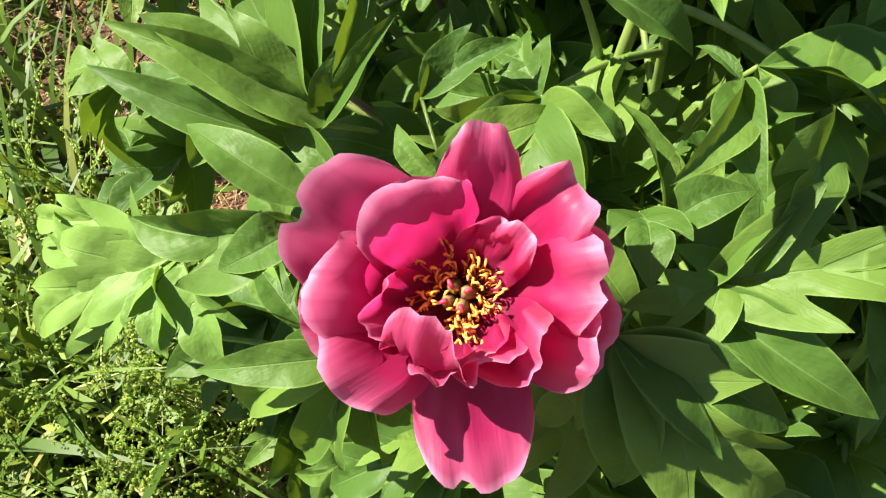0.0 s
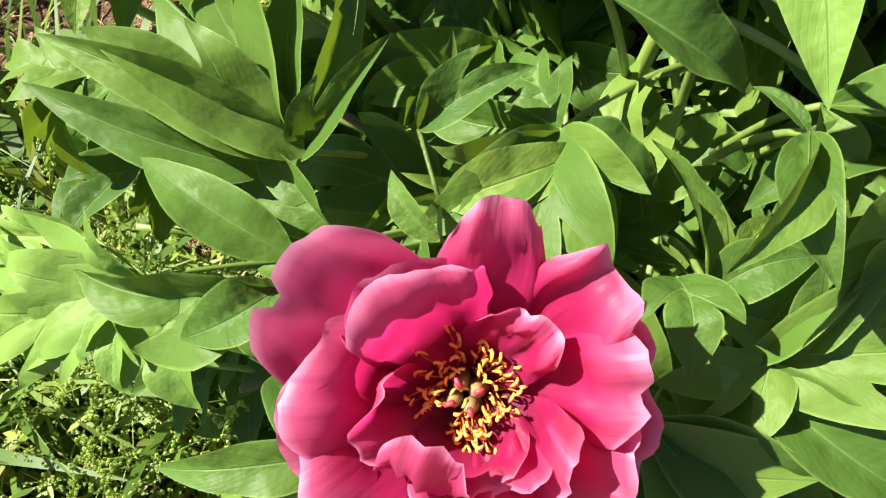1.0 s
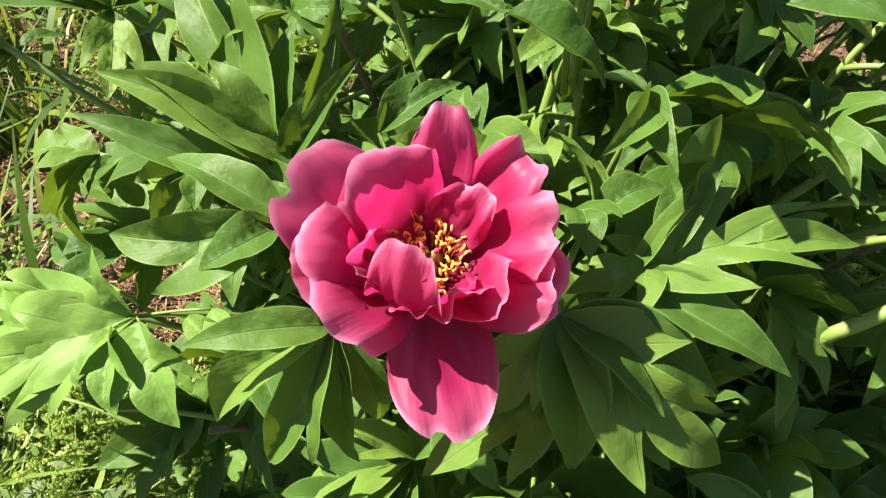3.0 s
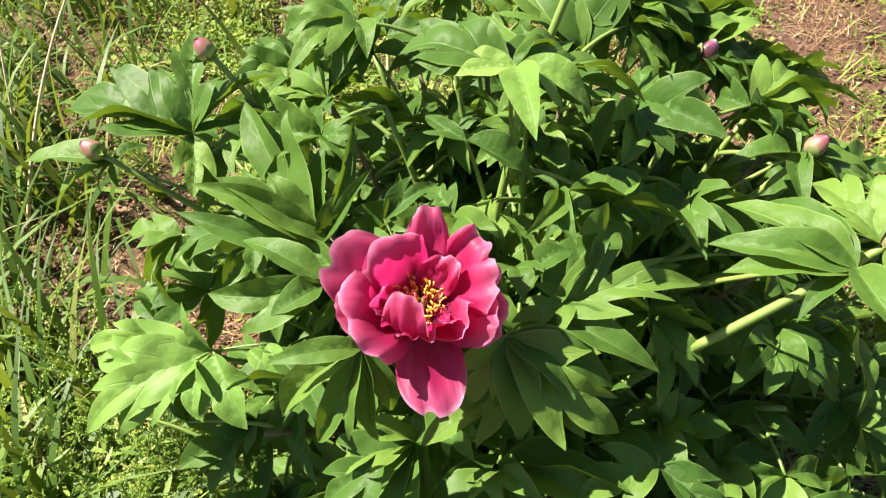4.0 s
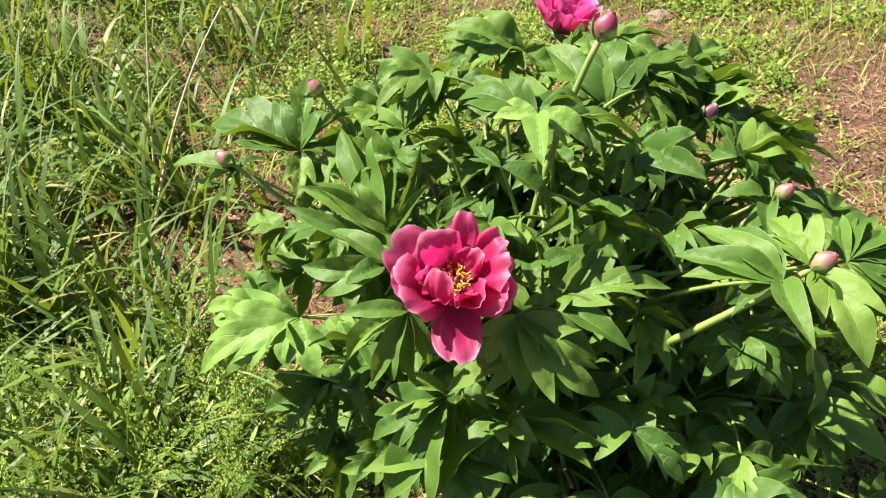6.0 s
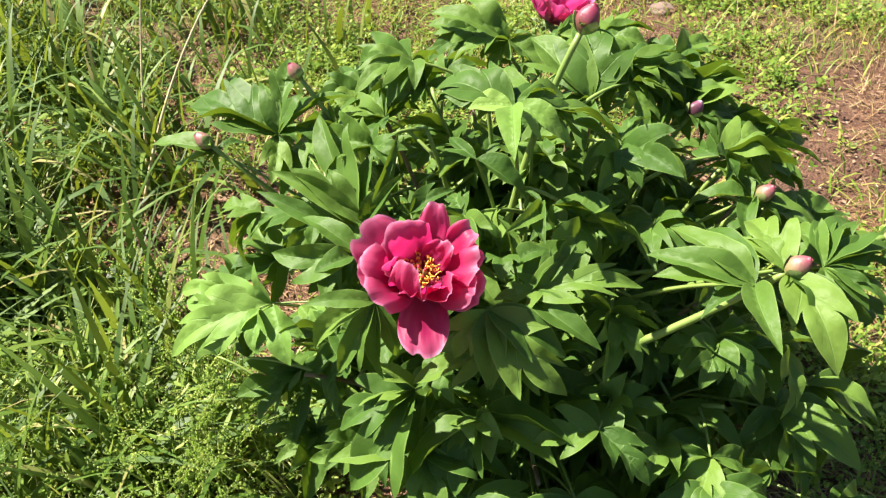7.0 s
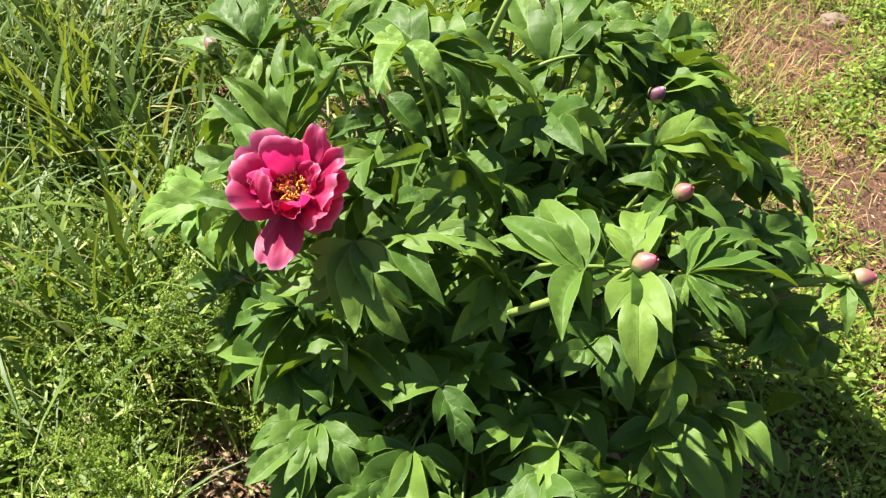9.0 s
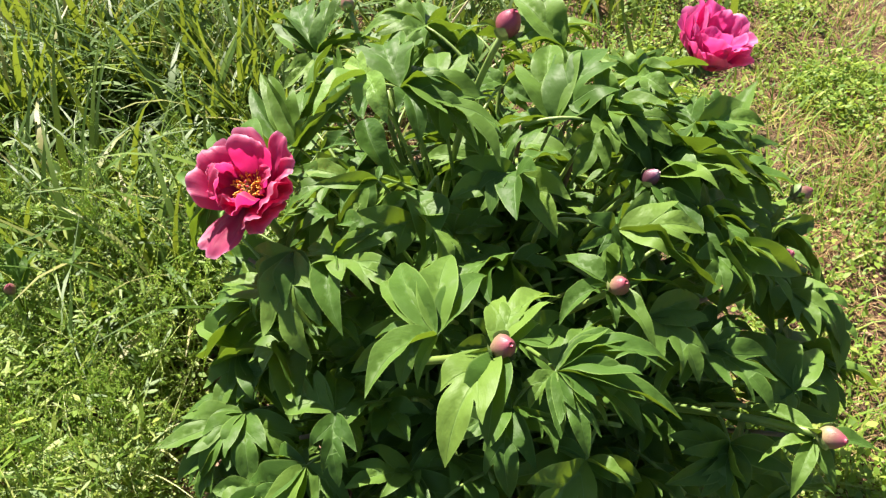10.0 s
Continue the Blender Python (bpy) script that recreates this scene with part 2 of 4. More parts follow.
def tube(name, points, radii, sides=7):
    return mesh_from(name, *tube_data(points, radii, sides))


def basis(origin, y_axis, z_hint, scale=(1, 1, 1)):
    y = Vector(y_axis).normalized()
    x = y.cross(Vector(z_hint))
    if x.length < 1e-4:
        x = y.cross(Vector((0.3, 0.8, 0.5)))
    x.normalize()
    z = x.cross(y)
    m = Matrix((x, y, z)).transposed().to_4x4()
    return Matrix.Translation(origin) @ m @ Matrix.Diagonal((*scale, 1))


# ---- ground ----
def ground_height(x, y):
    near = max(0.0, 1 - (x * x + y * y) / 400)
    return near * (0.025 * noise.noise((x * 1.3, y * 1.3, 0)) + 0.020 * noise.noise((x * 4.2, y * 4.2, 3)) + 0.010 * noise.noise((x * 10, y * 10, 5)) + 0.004 * noise.noise((x * 17, y * 17, 7)))


def build_ground():
    n = 210
    g = np.sinh(np.linspace(-1, 1, n) * 5.6)
    g = g / g[-1] * 150
    verts, uvs = [], []
    for y in g:
        for x in g:
            px, py = x + 0.2, y + 0.9
            verts.append((px, py, ground_height(px, py)))
            uvs.append((px, py))
    faces = [(j * n + i, j * n + i + 1, (j + 1) * n + i + 1, (j + 1) * n + i) for j in range(n - 1) for i in range(n - 1)]
    ob = new("ground", mesh_from("ground", verts, faces, uvs))
    ob.data.materials.append(SOIL)
    tagged(ob, "bare reddish-brown garden soil with dry needles and moss", "ground", kind="structure")


build_ground()

# ---- peony shrub ----
shrub = new("peony_shrub")
shrub.location = (0.18, 0.56, 0.0)
tagged(shrub, "leafy green peony shrub with a magenta bloom and pink buds", "peony")
BASE = np.array((0.18, 0.56, 0.0))


def shrub_local(v):
    return Vector(v) - shrub.location


def curve(p0, c0, c1, p1, n):
    """Points of a cubic from p0 towards p1, the last one left out."""
    out = []
    for i in range(n):
        t = i / n
        a, b, c, d = (1 - t) ** 3, 3 * t * (1 - t) ** 2, 3 * t * t * (1 - t), t ** 3
        out.append((a * p0[0] + b * c0[0] + c * c1[0] + d * p1[0], a * p0[1] + b * c0[1] + c * c1[1] + d * p1[1]))
    return out


def half_outline(lobes, half, rng):
    """One side of a leaflet from its foot (0, 0) to its tip (0, 1), and the tips of its side lobes."""
    if lobes == 0:
        k = rng.uniform(0.30, 0.42)
        return curve((0.006, 0), (half * 1.65, 0.08 + 0.3 * k), (half * 0.92, 0.34 + 0.9 * k), (0, 1), 16), []
    if lobes == 1:
        tip = (rng.uniform(0.27, 0.37), rng.uniform(0.58, 0.76))
        notch = (rng.uniform(0.10, 0.14), rng.uniform(0.44, 0.55))
        line = curve((0.006, 0), (half * 1.0, 0.08), (tip[0] * 1.05, tip[1] - 0.30), tip, 11)
        line += curve(tip, (tip[0] - 0.10, tip[1] - 0.05), (notch[0] + 0.06, notch[1] + 0.02), notch, 6)
        line += curve(notch, (half * 0.95, notch[1] + 0.12), (half * 0.80, 0.82), (0, 1), 11)
        return line, [tip]
    low = (rng.uniform(0.33, 0.42), rng.uniform(0.46, 0.60))
    cut = (rng.uniform(0.10, 0.14), rng.uniform(0.36, 0.43))
    tip = (rng.uniform(0.20, 0.26), rng.uniform(0.78, 0.86))
    notch = (rng.uniform(0.085, 0.12), rng.uniform(0.66, 0.72))
    line = curve((0.006, 0), (half * 1.0, 0.06), (low[0] * 1.0, low[1] - 0.26), low, 9)
    line += curve(low, (low[0] - 0.12, low[1] - 0.06), (cut[0] + 0.06, cut[1] + 0.01), cut, 5)
    line += curve(cut, (half * 0.85, cut[1] + 0.08), (tip[0] * 1.0, tip[1] - 0.16), tip, 8)
    line += curve(tip, (tip[0] - 0.06, tip[1] - 0.04), (notch[0] + 0.03, notch[1] + 0.01), notch, 4)
    line += curve(notch, (half * 0.62, notch[1] + 0.08), (half * 0.45, 0.88), (0, 1), 8)
    return line, [low, tip]


def segment_gap(p, a, b):
    """The distance from p to each segment a to b, the least of them."""
    ab, ap = b - a, p - a
    t = np.clip((ap * ab).sum(1) / ((ab * ab).sum(1) + 1e-12), 0, 1)
    return float(np.sqrt(((ap - ab * t[:, None]) ** 2).sum(1)).min())


def inside(p, ring):
    hit = False
    for (x0, y0), (x1, y1) in zip(ring, ring[1:] + ring[:1]):
        if (y0 > p[1]) != (y1 > p[1]) and p[0] < (x1 - x0) * (p[1] - y0) / (y1 - y0) + x0:
            hit = not hit
    return hit


def leaflet_mesh(lobes, seed):
    """A leaflet of length 1 from its foot to its tip: one lobed blade with a midrib; lobes: side lobes left and right."""
    rng = random.Random(seed)
    half = rng.uniform(0.155, 0.195) if max(lobes) == 0 else rng.uniform(0.18, 0.22)
    right, tips_r = half_outline(lobes[1], half, rng)
    left, tips_l = half_outline(lobes[0], half, rng)
    ring = right + [(0.0, 1.0)] + [(-x, y) for x, y in reversed(left)]
    bow = rng.uniform(-0.07, 0.07)
    ribs = [[(0.0, y) for y in np.linspace(0.03, 0.97, 15)]]
    for s, tips in ((1, tips_r), (-1, tips_l)):
        for x, y in tips:
            y0 = y - 0.40 if len(tips) == 1 or y > 0.7 else y - 0.34
            ribs.append([(s * x * 0.96 * t ** 1.15, y0 + (y * 0.985 - y0) * t) for t in np.linspace(0.14, 1, 7)])
    points, edges = list(ring), [(i, (i + 1) % len(ring)) for i in range(len(ring))]
    for rib in ribs:
        n = len(points)
        points += rib
        edges += [(n + i, n + i + 1) for i in range(len(rib) - 1)]
    a = np.array(ring)
    b = np.roll(a, -1, axis=0)
    ra = np.array([p for rib in ribs for p in rib[:-1]])
    rb = np.array([p for rib in ribs for p in rib[1:]])
    for j in range(1, 17):
        for i in range(-7, 8):
            p = ((i + 0.5 * (j % 2)) * 0.062, j * 0.058)
            if inside(p, ring) and segment_gap(np.array(p), a, b) > 0.022 and segment_gap(np.array(p), ra, rb) > 0.022:
                points.append(p)
    co, _, tris, _, _, _ = geometry.delaunay_2d_cdt([Vector(p) for p in points], edges, [list(range(len(ring)))], 1, 1e-5)
    arch, fold, ph = rng.uniform(0.03, 0.14), rng.uniform(0.30, 0.85), rng.uniform(0, 6)
    droop, twist = rng.uniform(0.0, 0.16), rng.uniform(-0.25, 0.25)
    verts, uvs = [], []
    for p in co:
        x, y = p
        dr, de = segment_gap(np.array((x, y)), ra, rb), segment_gap(np.array((x, y)), a, b)
        z = arch * 4 * y * (1 - y) + fold * abs(x) * (1 - 0.5 * y) - droop * max(0, y - 0.5) ** 2 * 4
        z += 0.30 * dr - 0.9 * x * x + twist * x * y + 0.16 * math.sin(ph + 9 * y + 6 * x) * abs(x) + 0.010 * math.sin(2 * ph + 21 * y) * min(1, 9 * abs(x))
        verts.append((x + bow * math.sin(math.pi * y), y, z))
        uvs.append((0.5 + 0.5 * dr / (dr + de + 1e-6), y))
    return mesh_from("leaflet", verts, [tuple(f) for f in tris], uvs)


LEAFLETS = [[leaflet_mesh(lobes, 10 * k + i) for i, lobes in enumerate(rows)] for k, rows in enumerate((
    ((0, 0), (0, 0), (0, 0), (0, 0), (0, 0), (0, 0)),
    ((0, 1), (1, 0), (0, 1), (1, 0), (0, 2), (1, 0)),
    ((1, 1), (1, 1), (1, 1), (1, 1), (1, 2), (2, 1)),
    ((2, 2), (2, 2), (2, 1), (1, 2), (2, 2), (2, 2))))]
leaf_rng = random.Random(5)


def add_leaflet(holder, foot, tip, width=1.0, kind=None, flat=0.15, sway=0.48, face=None, skin=None, start=None):
    foot, tip = Vector(foot), Vector(tip)
    d = tip - foot
    length = d.length
    mid = (foot + tip) / 2
    out = Vector((mid.x - BASE[0], mid.y - BASE[1], 0)) * 0.9
    hint = Vector((0, 0, 1)) + (SUN_DIR * 0.25 if sway < 0.6 else Vector()) + out * flat + Vector((leaf_rng.uniform(-sway, sway), leaf_rng.uniform(-sway, sway), 0))
    if face is not None:
        hint = Vector(face) + Vector((leaf_rng.uniform(-sway, sway), leaf_rng.uniform(-sway, sway), 0))
    if kind is None:
        kind = leaf_rng.choices((0, 1, 2, 3), (3, 4, 5, 3))[0]
    me = LEAFLETS[kind][leaf_rng.randrange(6)]
    w = length * width * leaf_rng.uniform(0.9, 1.15)
    ob = part("leaflet", me, LEAF, holder, m=basis(start or (0, 0, 0), d, hint, (w, length, (w + length) / 2)))
    if skin is not None:
        ob.material_slots[0].link = "OBJECT"
        ob.material_slots[0].material = skin


def leaf(foot, tips, root=None, width=None, kind=None, sway=0.48, face=None, skin=None):
    """A compound leaf: a stalk that ends at foot, and a leaflet to each tip."""
    foot = Vector(foot)
    if root is None:
        inner = Vector((BASE[0], BASE[1], foot.z * 0.55))
        root = foot.lerp(inner, 0.42)
    root = Vector(root)
    mid = (root + foot) / 2 + Vector((0, 0, 0.02))
    pts = bezier(root - foot, mid - foot, (0, 0, 0), 7)
    holder = part("leaf", tube("leaf_stalk", pts, np.linspace(0.0034, 0.0018, 7), 6), STEM, shrub)
    holder.matrix_basis = Matrix.Translation(shrub_local(foot))
    for tip in tips:
        d = (Vector(tip) - foot).length
        w = width if width else (0.95 if d > 0.09 else 1.12)
        add_leaflet(holder, foot, tip, w, kind, 0.15 if sway > 0.4 else -0.1, sway, face, skin)
    return holder


def leaf_of(foot, blades, skin=None):
    """A compound leaf whose blades are told one by one: tip, lobes, width, the way its face looks, and its own foot."""
    holder = leaf(foot, [])
    for tip, kind, width, face, *own in blades:
        base = own[0] if own else foot
        start = Vector(base) - Vector(foot)
        if own:
            part("leaf_branch", tube("leaf_branch", bezier((0, 0, 0), start * 0.5 + Vector((0, 0, 0.003)), start, 5), 0.0014, 5), STEM, holder)
        add_leaflet(holder, base, tip, width, kind, 0, 0.08, face, skin, start)


def stem(points, r0=0.0075, r1=0.0042, material=STEM):
    """A stem through three points, seated in the ground where it starts there."""
    pts = bezier(*[np.array(p) - BASE for p in points], 16)
    part("stem", tube("stem", pts, np.linspace(r0, r1, 16), 8), material, shrub)


# leaves round the bloom
leaf_of((-0.053, 0.420, 0.747), [
    ((-0.181, 0.447, 0.825), 0, 0.60, (-0.1, -0.6, 0.8)),
    ((-0.153, 0.447, 0.830), 1, 0.62, (0.75, -0.5, 0.35), (-0.050, 0.412, 0.755)),
    ((-0.202, 0.435, 0.803), 0, 0.70, (0.1, -0.5, 0.9), (-0.072, 0.408, 0.745)),
    ((-0.130, 0.560, 0.847), 2, 0.80, (-0.3, -0.8, 0.5)),
    ((-0.040, 0.495, 0.831), 0, 0.75, (-0.5, -0.7, 0.4)),
    ((0.000, 0.500, 0.852), 0, 0.55, (0.4, -0.8, 0.4)),
    ((0.010, 0.433, 0.833), 1, 0.45, (-0.5, -0.6, 0.4))])
leaf_of((-0.045, 0.345, 0.765), [((-0.130, 0.395, 0.792), 0, 1.05, (0.75, -0.5, 0.40)), ((-0.078, 0.427, 0.755), 1, 0.95, (-0.2, -0.7, 0.6), (-0.032, 0.372, 0.738))])
leaf_of((-0.045, 0.323, 0.780), [((-0.165, 0.333, 0.771), 1, 0.85, (0.5, -0.6, 0.5)), ((-0.098, 0.299, 0.770), 0, 1.25, (0.0, -0.3, 0.9))])
# left whorl, its sunlit look put into the colour
leaf_of((-0.205, 0.403, 0.605), [
    ((-0.166, 0.312, 0.568), 2, 1.15, (-0.35, -0.6, 0.7), (-0.200, 0.393, 0.610)),
    ((-0.104, 0.335, 0.594), 0, 1.15, (-0.3, -0.5, 0.8), (-0.135, 0.392, 0.622)),
    ((-0.120, 0.350, 0.590), 1, 1.0, (-0.2, -0.5, 0.8), (-0.160, 0.395, 0.610)),
    ((-0.219, 0.320, 0.585), 2, 1.0, (-0.5, -0.5, 0.7), (-0.222, 0.390, 0.608)),
    ((-0.369, 0.437, 0.575), 3, 0.75, (-0.2, -0.6, 0.8)),
    ((-0.360, 0.415, 0.548), 2, 0.75, (-0.3, -0.6, 0.7)),
    ((-0.386, 0.360, 0.527), 2, 0.62, (-0.3, -0.5, 0.8)),
    ((-0.332, 0.355, 0.537), 3, 0.70, (-0.4, -0.5, 0.8)),
    ((-0.388, 0.466, 0.569), 2, 0.55, (-0.2, -0.5, 0.8), (-0.260, 0.440, 0.600)),
    ((-0.234, 0.424, 0.666), 0, 1.0, (-0.5, -0.6, 0.5))], LEAF_LIT)
leaf_of((-0.008, 0.245, 0.772), [
    ((-0.097, 0.232, 0.779), 0, 0.75, (-0.1, -0.5, 0.9)),
    ((-0.102, 0.240, 0.683), 0, 0.62, (-0.6, -0.6, 0.5)),
    ((-0.069, 0.217, 0.662), 1, 0.55, (-0.4, -0.8, 0.4)),
    ((-0.010, 0.214, 0.651), 0, 0.72, (-0.4, -0.9, 0.3)),
    ((0.012, 0.238, 0.677), 0, 0.6, (0.2, -0.9, 0.4))])
leaf_of((0.130, 0.270, 0.738), [
    ((0.200, 0.275, 0.722), 1, 1.25, (-0.2, -0.5, 0.9), (0.147, 0.297, 0.724)),
    ((0.232, 0.227, 0.700), 1, 0.85, (-0.1, -0.5, 0.9)),
    ((0.234, 0.197, 0.660), 2, 0.85, (-0.1, -0.6, 0.8)),
    ((0.135, 0.202, 0.659), 0, 1.05, (-0.2, -0.8, 0.6)),
    ((0.087, 0.228, 0.690), 2, 1.10, (0.0, -0.7, 0.7))])
leaf_of((0.178, 0.297, 0.739), [
    ((0.324, 0.291, 0.766), 3, 0.62, (-0.35, -0.45, 0.9)),
    ((0.310, 0.312, 0.772), 1, 0.45, (-0.2, -0.3, 0.9), (0.240, 0.298, 0.760)),
    ((0.257, 0.360, 0.786), 0, 0.95, (-0.5, -0.45, 0.75)),
    ((0.240, 0.330, 0.800), 1, 0.80, (-0.4, -0.6, 0.6), (0.200, 0.302, 0.752)),
    ((0.274, 0.229, 0.716), 0, 1.0, (0.2, -0.4, 0.9))])
leaf_of((0.195, 0.372, 0.832), [
    ((0.153, 0.302, 0.842), 0, 0.65, (0.6, -0.3, 0.8)),
    ((0.199, 0.303, 0.825), 0, 1.0, (-0.3, -0.2, 1.0)),
    ((0.174, 0.396, 0.836), 0, 0.8, (0.5, -0.6, 0.5))])
leaf_of((0.162, 0.325, 0.764), [
    ((0.139, 0.399, 0.789), 0, 1.10, (0.75, -0.4, 0.45)),
    ((0.209, 0.336, 0.783), 0, 1.30, (-0.2, -0.4, 0.9)),
    ((0.146, 0.280, 0.788), 2, 1.45, (-0.1, -0.3, 1.0), (0.145, 0.330, 0.772)),
    ((0.196, 0.362, 0.772), 1, 1.2, (-0.2, -0.6, 0.8))])
leaf_of((0.136, 0.397, 0.726), [((0.133, 0.476, 0.755), 1, 1.0, (-0.45, -0.7, 0.5)), ((0.113, 0.453, 0.741), 1, 0.9, (0.3, -0.7, 0.6)), ((0.183, 0.445, 0.740), 2, 1.0, (0.0, -0.6, 0.8))])
leaf_of((0.213, 0.405, 0.803), [((0.297, 0.355, 0.779), 0, 1.35, (0.35, 0.1, 0.9)), ((0.225, 0.352, 0.775), 0, 1.2, (0.3, -0.4, 0.8)), ((0.275, 0.400, 0.790), 1, 1.0, (0.1, -0.3, 0.9))])
leaf_of((0.030, 0.372, 0.772), [
    ((0.114, 0.404, 0.774), 0, 1.15, (-0.1, -0.4, 0.9)),
    ((0.078, 0.428, 0.811), 1, 0.80, (-0.2, -0.5, 0.8), (0.018, 0.412, 0.780)),
    ((0.008, 0.371, 0.809), 0, 1.1, (-0.2, -0.6, 0.7), (0.034, 0.338, 0.798)),
    ((0.040, 0.447, 0.815), 0, 0.9, (0.4, -0.7, 0.5), (0.018, 0.412, 0.780))])
leaf_of((0.262, 0.440, 0.742), [
    ((0.330, 0.420, 0.735), 2, 1.0, (-0.2, -0.4, 0.9)),
    ((0.210, 0.405, 0.722), 2, 1.0, (-0.2, -0.5, 0.9)),
    ((0.245, 0.372, 0.700), 1, 1.0, (-0.1, -0.6, 0.8)),
    ((0.318, 0.478, 0.765), 2, 1.0, (-0.2, -0.5, 0.9)),
    ((0.235, 0.500, 0.772), 1, 0.9, (-0.3, -0.5, 0.8))])
# hanging crown leaf, also in the sun-brightened green
leaf_of((0.156, 0.400, 0.958), [((0.159, 0.310, 0.943), 0, 0.95, (-0.4, -0.2, 0.9)), ((0.222, 0.372, 0.930), 1, 1.0, (-0.1, -0.3, 0.9)), ((0.100, 0.410, 0.950), 1, 0.9, (-0.2, -0.4, 0.9))], LEAF_LIT)
leaf_of((0.109, 0.425, 0.863), [((0.180, 0.405, 0.817), 0, 1.15, (0.65, -0.3, 0.7)), ((0.070, 0.470, 0.870), 1, 0.9, (-0.3, -0.4, 0.9))])

# leaves of the crown, the sides and the low front
leaf((0.157, 0.452, 0.918), [(0.104, 0.523, 0.868), (0.236, 0.412, 0.895), (0.311, 0.482, 0.856), (0.049, 0.518, 0.929), (0.073, 0.532, 0.943), (0.156, 0.515, 0.925), (0.212, 0.510, 0.919), (0.244, 0.488, 0.894)])  # crown whorl
leaf((0.438, 0.239, 0.821), [(0.321, 0.292, 0.821), (0.325, 0.258, 0.817), (0.374, 0.204, 0.806), (0.355, 0.343, 0.824), (0.400, 0.355, 0.821), (0.445, 0.132, 0.825), (0.461, 0.185, 0.805)], width=0.88, kind=0, sway=0.25)  # bud whorl a
leaf((0.489, 0.277, 0.804), [(0.523, 0.155, 0.773), (0.547, 0.198, 0.777), (0.447, 0.351, 0.807), (0.508, 0.209, 0.783), (0.465, 0.390, 0.800)], width=0.85, sway=0.3)  # bud whorl b
leaf((0.542, 0.310, 0.788), [(0.613, 0.425, 0.780), (0.663, 0.369, 0.768), (0.645, 0.328, 0.764), (0.615, 0.310, 0.764), (0.620, 0.267, 0.759), (0.589, 0.262, 0.762), (0.542, 0.266, 0.768), (0.530, 0.405, 0.782), (0.580, 0.419, 0.779)], width=0.80, sway=0.3)  # bud whorl c
leaf((0.029, 0.259, 0.588), [(-0.083, 0.229, 0.530), (-0.062, 0.260, 0.563), (-0.070, 0.172, 0.463), (-0.049, 0.211, 0.505), (-0.029, 0.273, 0.628), (0.064, 0.280, 0.624)])  # low front whorl a
leaf((0.116, 0.233, 0.558), [(0.149, 0.175, 0.601), (0.241, 0.171, 0.609), (0.224, 0.161, 0.564), (0.008, 0.150, 0.504), (0.088, 0.151, 0.495), (0.137, 0.185, 0.528), (0.075, 0.190, 0.542)])  # low front whorl b
leaf((0.296, 0.267, 0.562), [(0.297, 0.187, 0.597), (0.330, 0.333, 0.556), (0.257, 0.254, 0.607), (0.317, 0.273, 0.622), (0.372, 0.242, 0.579), (0.243, 0.210, 0.558)])  # low right whorl a
leaf((0.370, 0.243, 0.508), [(0.387, 0.211, 0.529), (0.342, 0.155, 0.540), (0.463, 0.197, 0.476), (0.474, 0.263, 0.467), (0.475, 0.229, 0.427), (0.403, 0.290, 0.507)])  # low right whorl b
leaf((0.028, 0.211, 0.520), [(-0.097, 0.197, 0.511), (0.075, 0.118, 0.485), (0.090, 0.144, 0.486), (0.104, 0.187, 0.491), (0.172, 0.195, 0.490), (0.169, 0.235, 0.496)])  # low left front
leaf((0.142, 0.267, 0.679), [(0.198, 0.200, 0.656), (0.198, 0.263, 0.664), (0.036, 0.199, 0.672), (0.131, 0.202, 0.663), (0.221, 0.275, 0.664)])  # under flower
leaf((0.417, 0.654, 0.797), [(0.335, 0.766, 0.815), (0.336, 0.725, 0.798), (0.394, 0.802, 0.813), (0.445, 0.795, 0.843), (0.532, 0.765, 0.804), (0.507, 0.774, 0.830), (0.526, 0.618, 0.779), (0.464, 0.585, 0.781), (0.353, 0.594, 0.791), (0.421, 0.722, 0.798)], width=0.85, sway=0.3)  # bud d whorl
leaf((0.492, 0.474, 0.768), [(0.403, 0.472, 0.761), (0.440, 0.559, 0.767), (0.459, 0.567, 0.767), (0.550, 0.553, 0.757), (0.582, 0.448, 0.746), (0.530, 0.439, 0.750), (0.475, 0.398, 0.750)], width=0.88, kind=0, sway=0.25)  # bud f whorl
leaf((0.546, 0.753, 0.673), [(0.492, 0.851, 0.674), (0.513, 0.898, 0.677), (0.509, 0.789, 0.666), (0.623, 0.720, 0.654), (0.607, 0.752, 0.659), (0.560, 0.637, 0.650), (0.595, 0.687, 0.653)], width=0.85, sway=0.3)  # bud e whorl
leaf((0.742, 0.570, 0.607), [(0.661, 0.569, 0.601), (0.702, 0.515, 0.590), (0.757, 0.500, 0.580), (0.791, 0.543, 0.581), (0.805, 0.627, 0.590), (0.691, 0.600, 0.601)], width=0.88, kind=0, sway=0.25)  # bud h whorl
leaf((0.682, 0.647, 0.584), [(0.565, 0.690, 0.589), (0.654, 0.584, 0.567), (0.673, 0.745, 0.586), (0.706, 0.698, 0.577), (0.617, 0.656, 0.580), (0.682, 0.593, 0.565)])  # right edge whorl
leaf((-0.339, 0.646, 0.717), [(-0.436, 0.624, 0.663), (-0.463, 0.671, 0.717), (-0.294, 0.679, 0.719), (-0.371, 0.639, 0.677), (-0.343, 0.642, 0.679)], width=0.88, kind=0, sway=0.25)  # bud a whorl
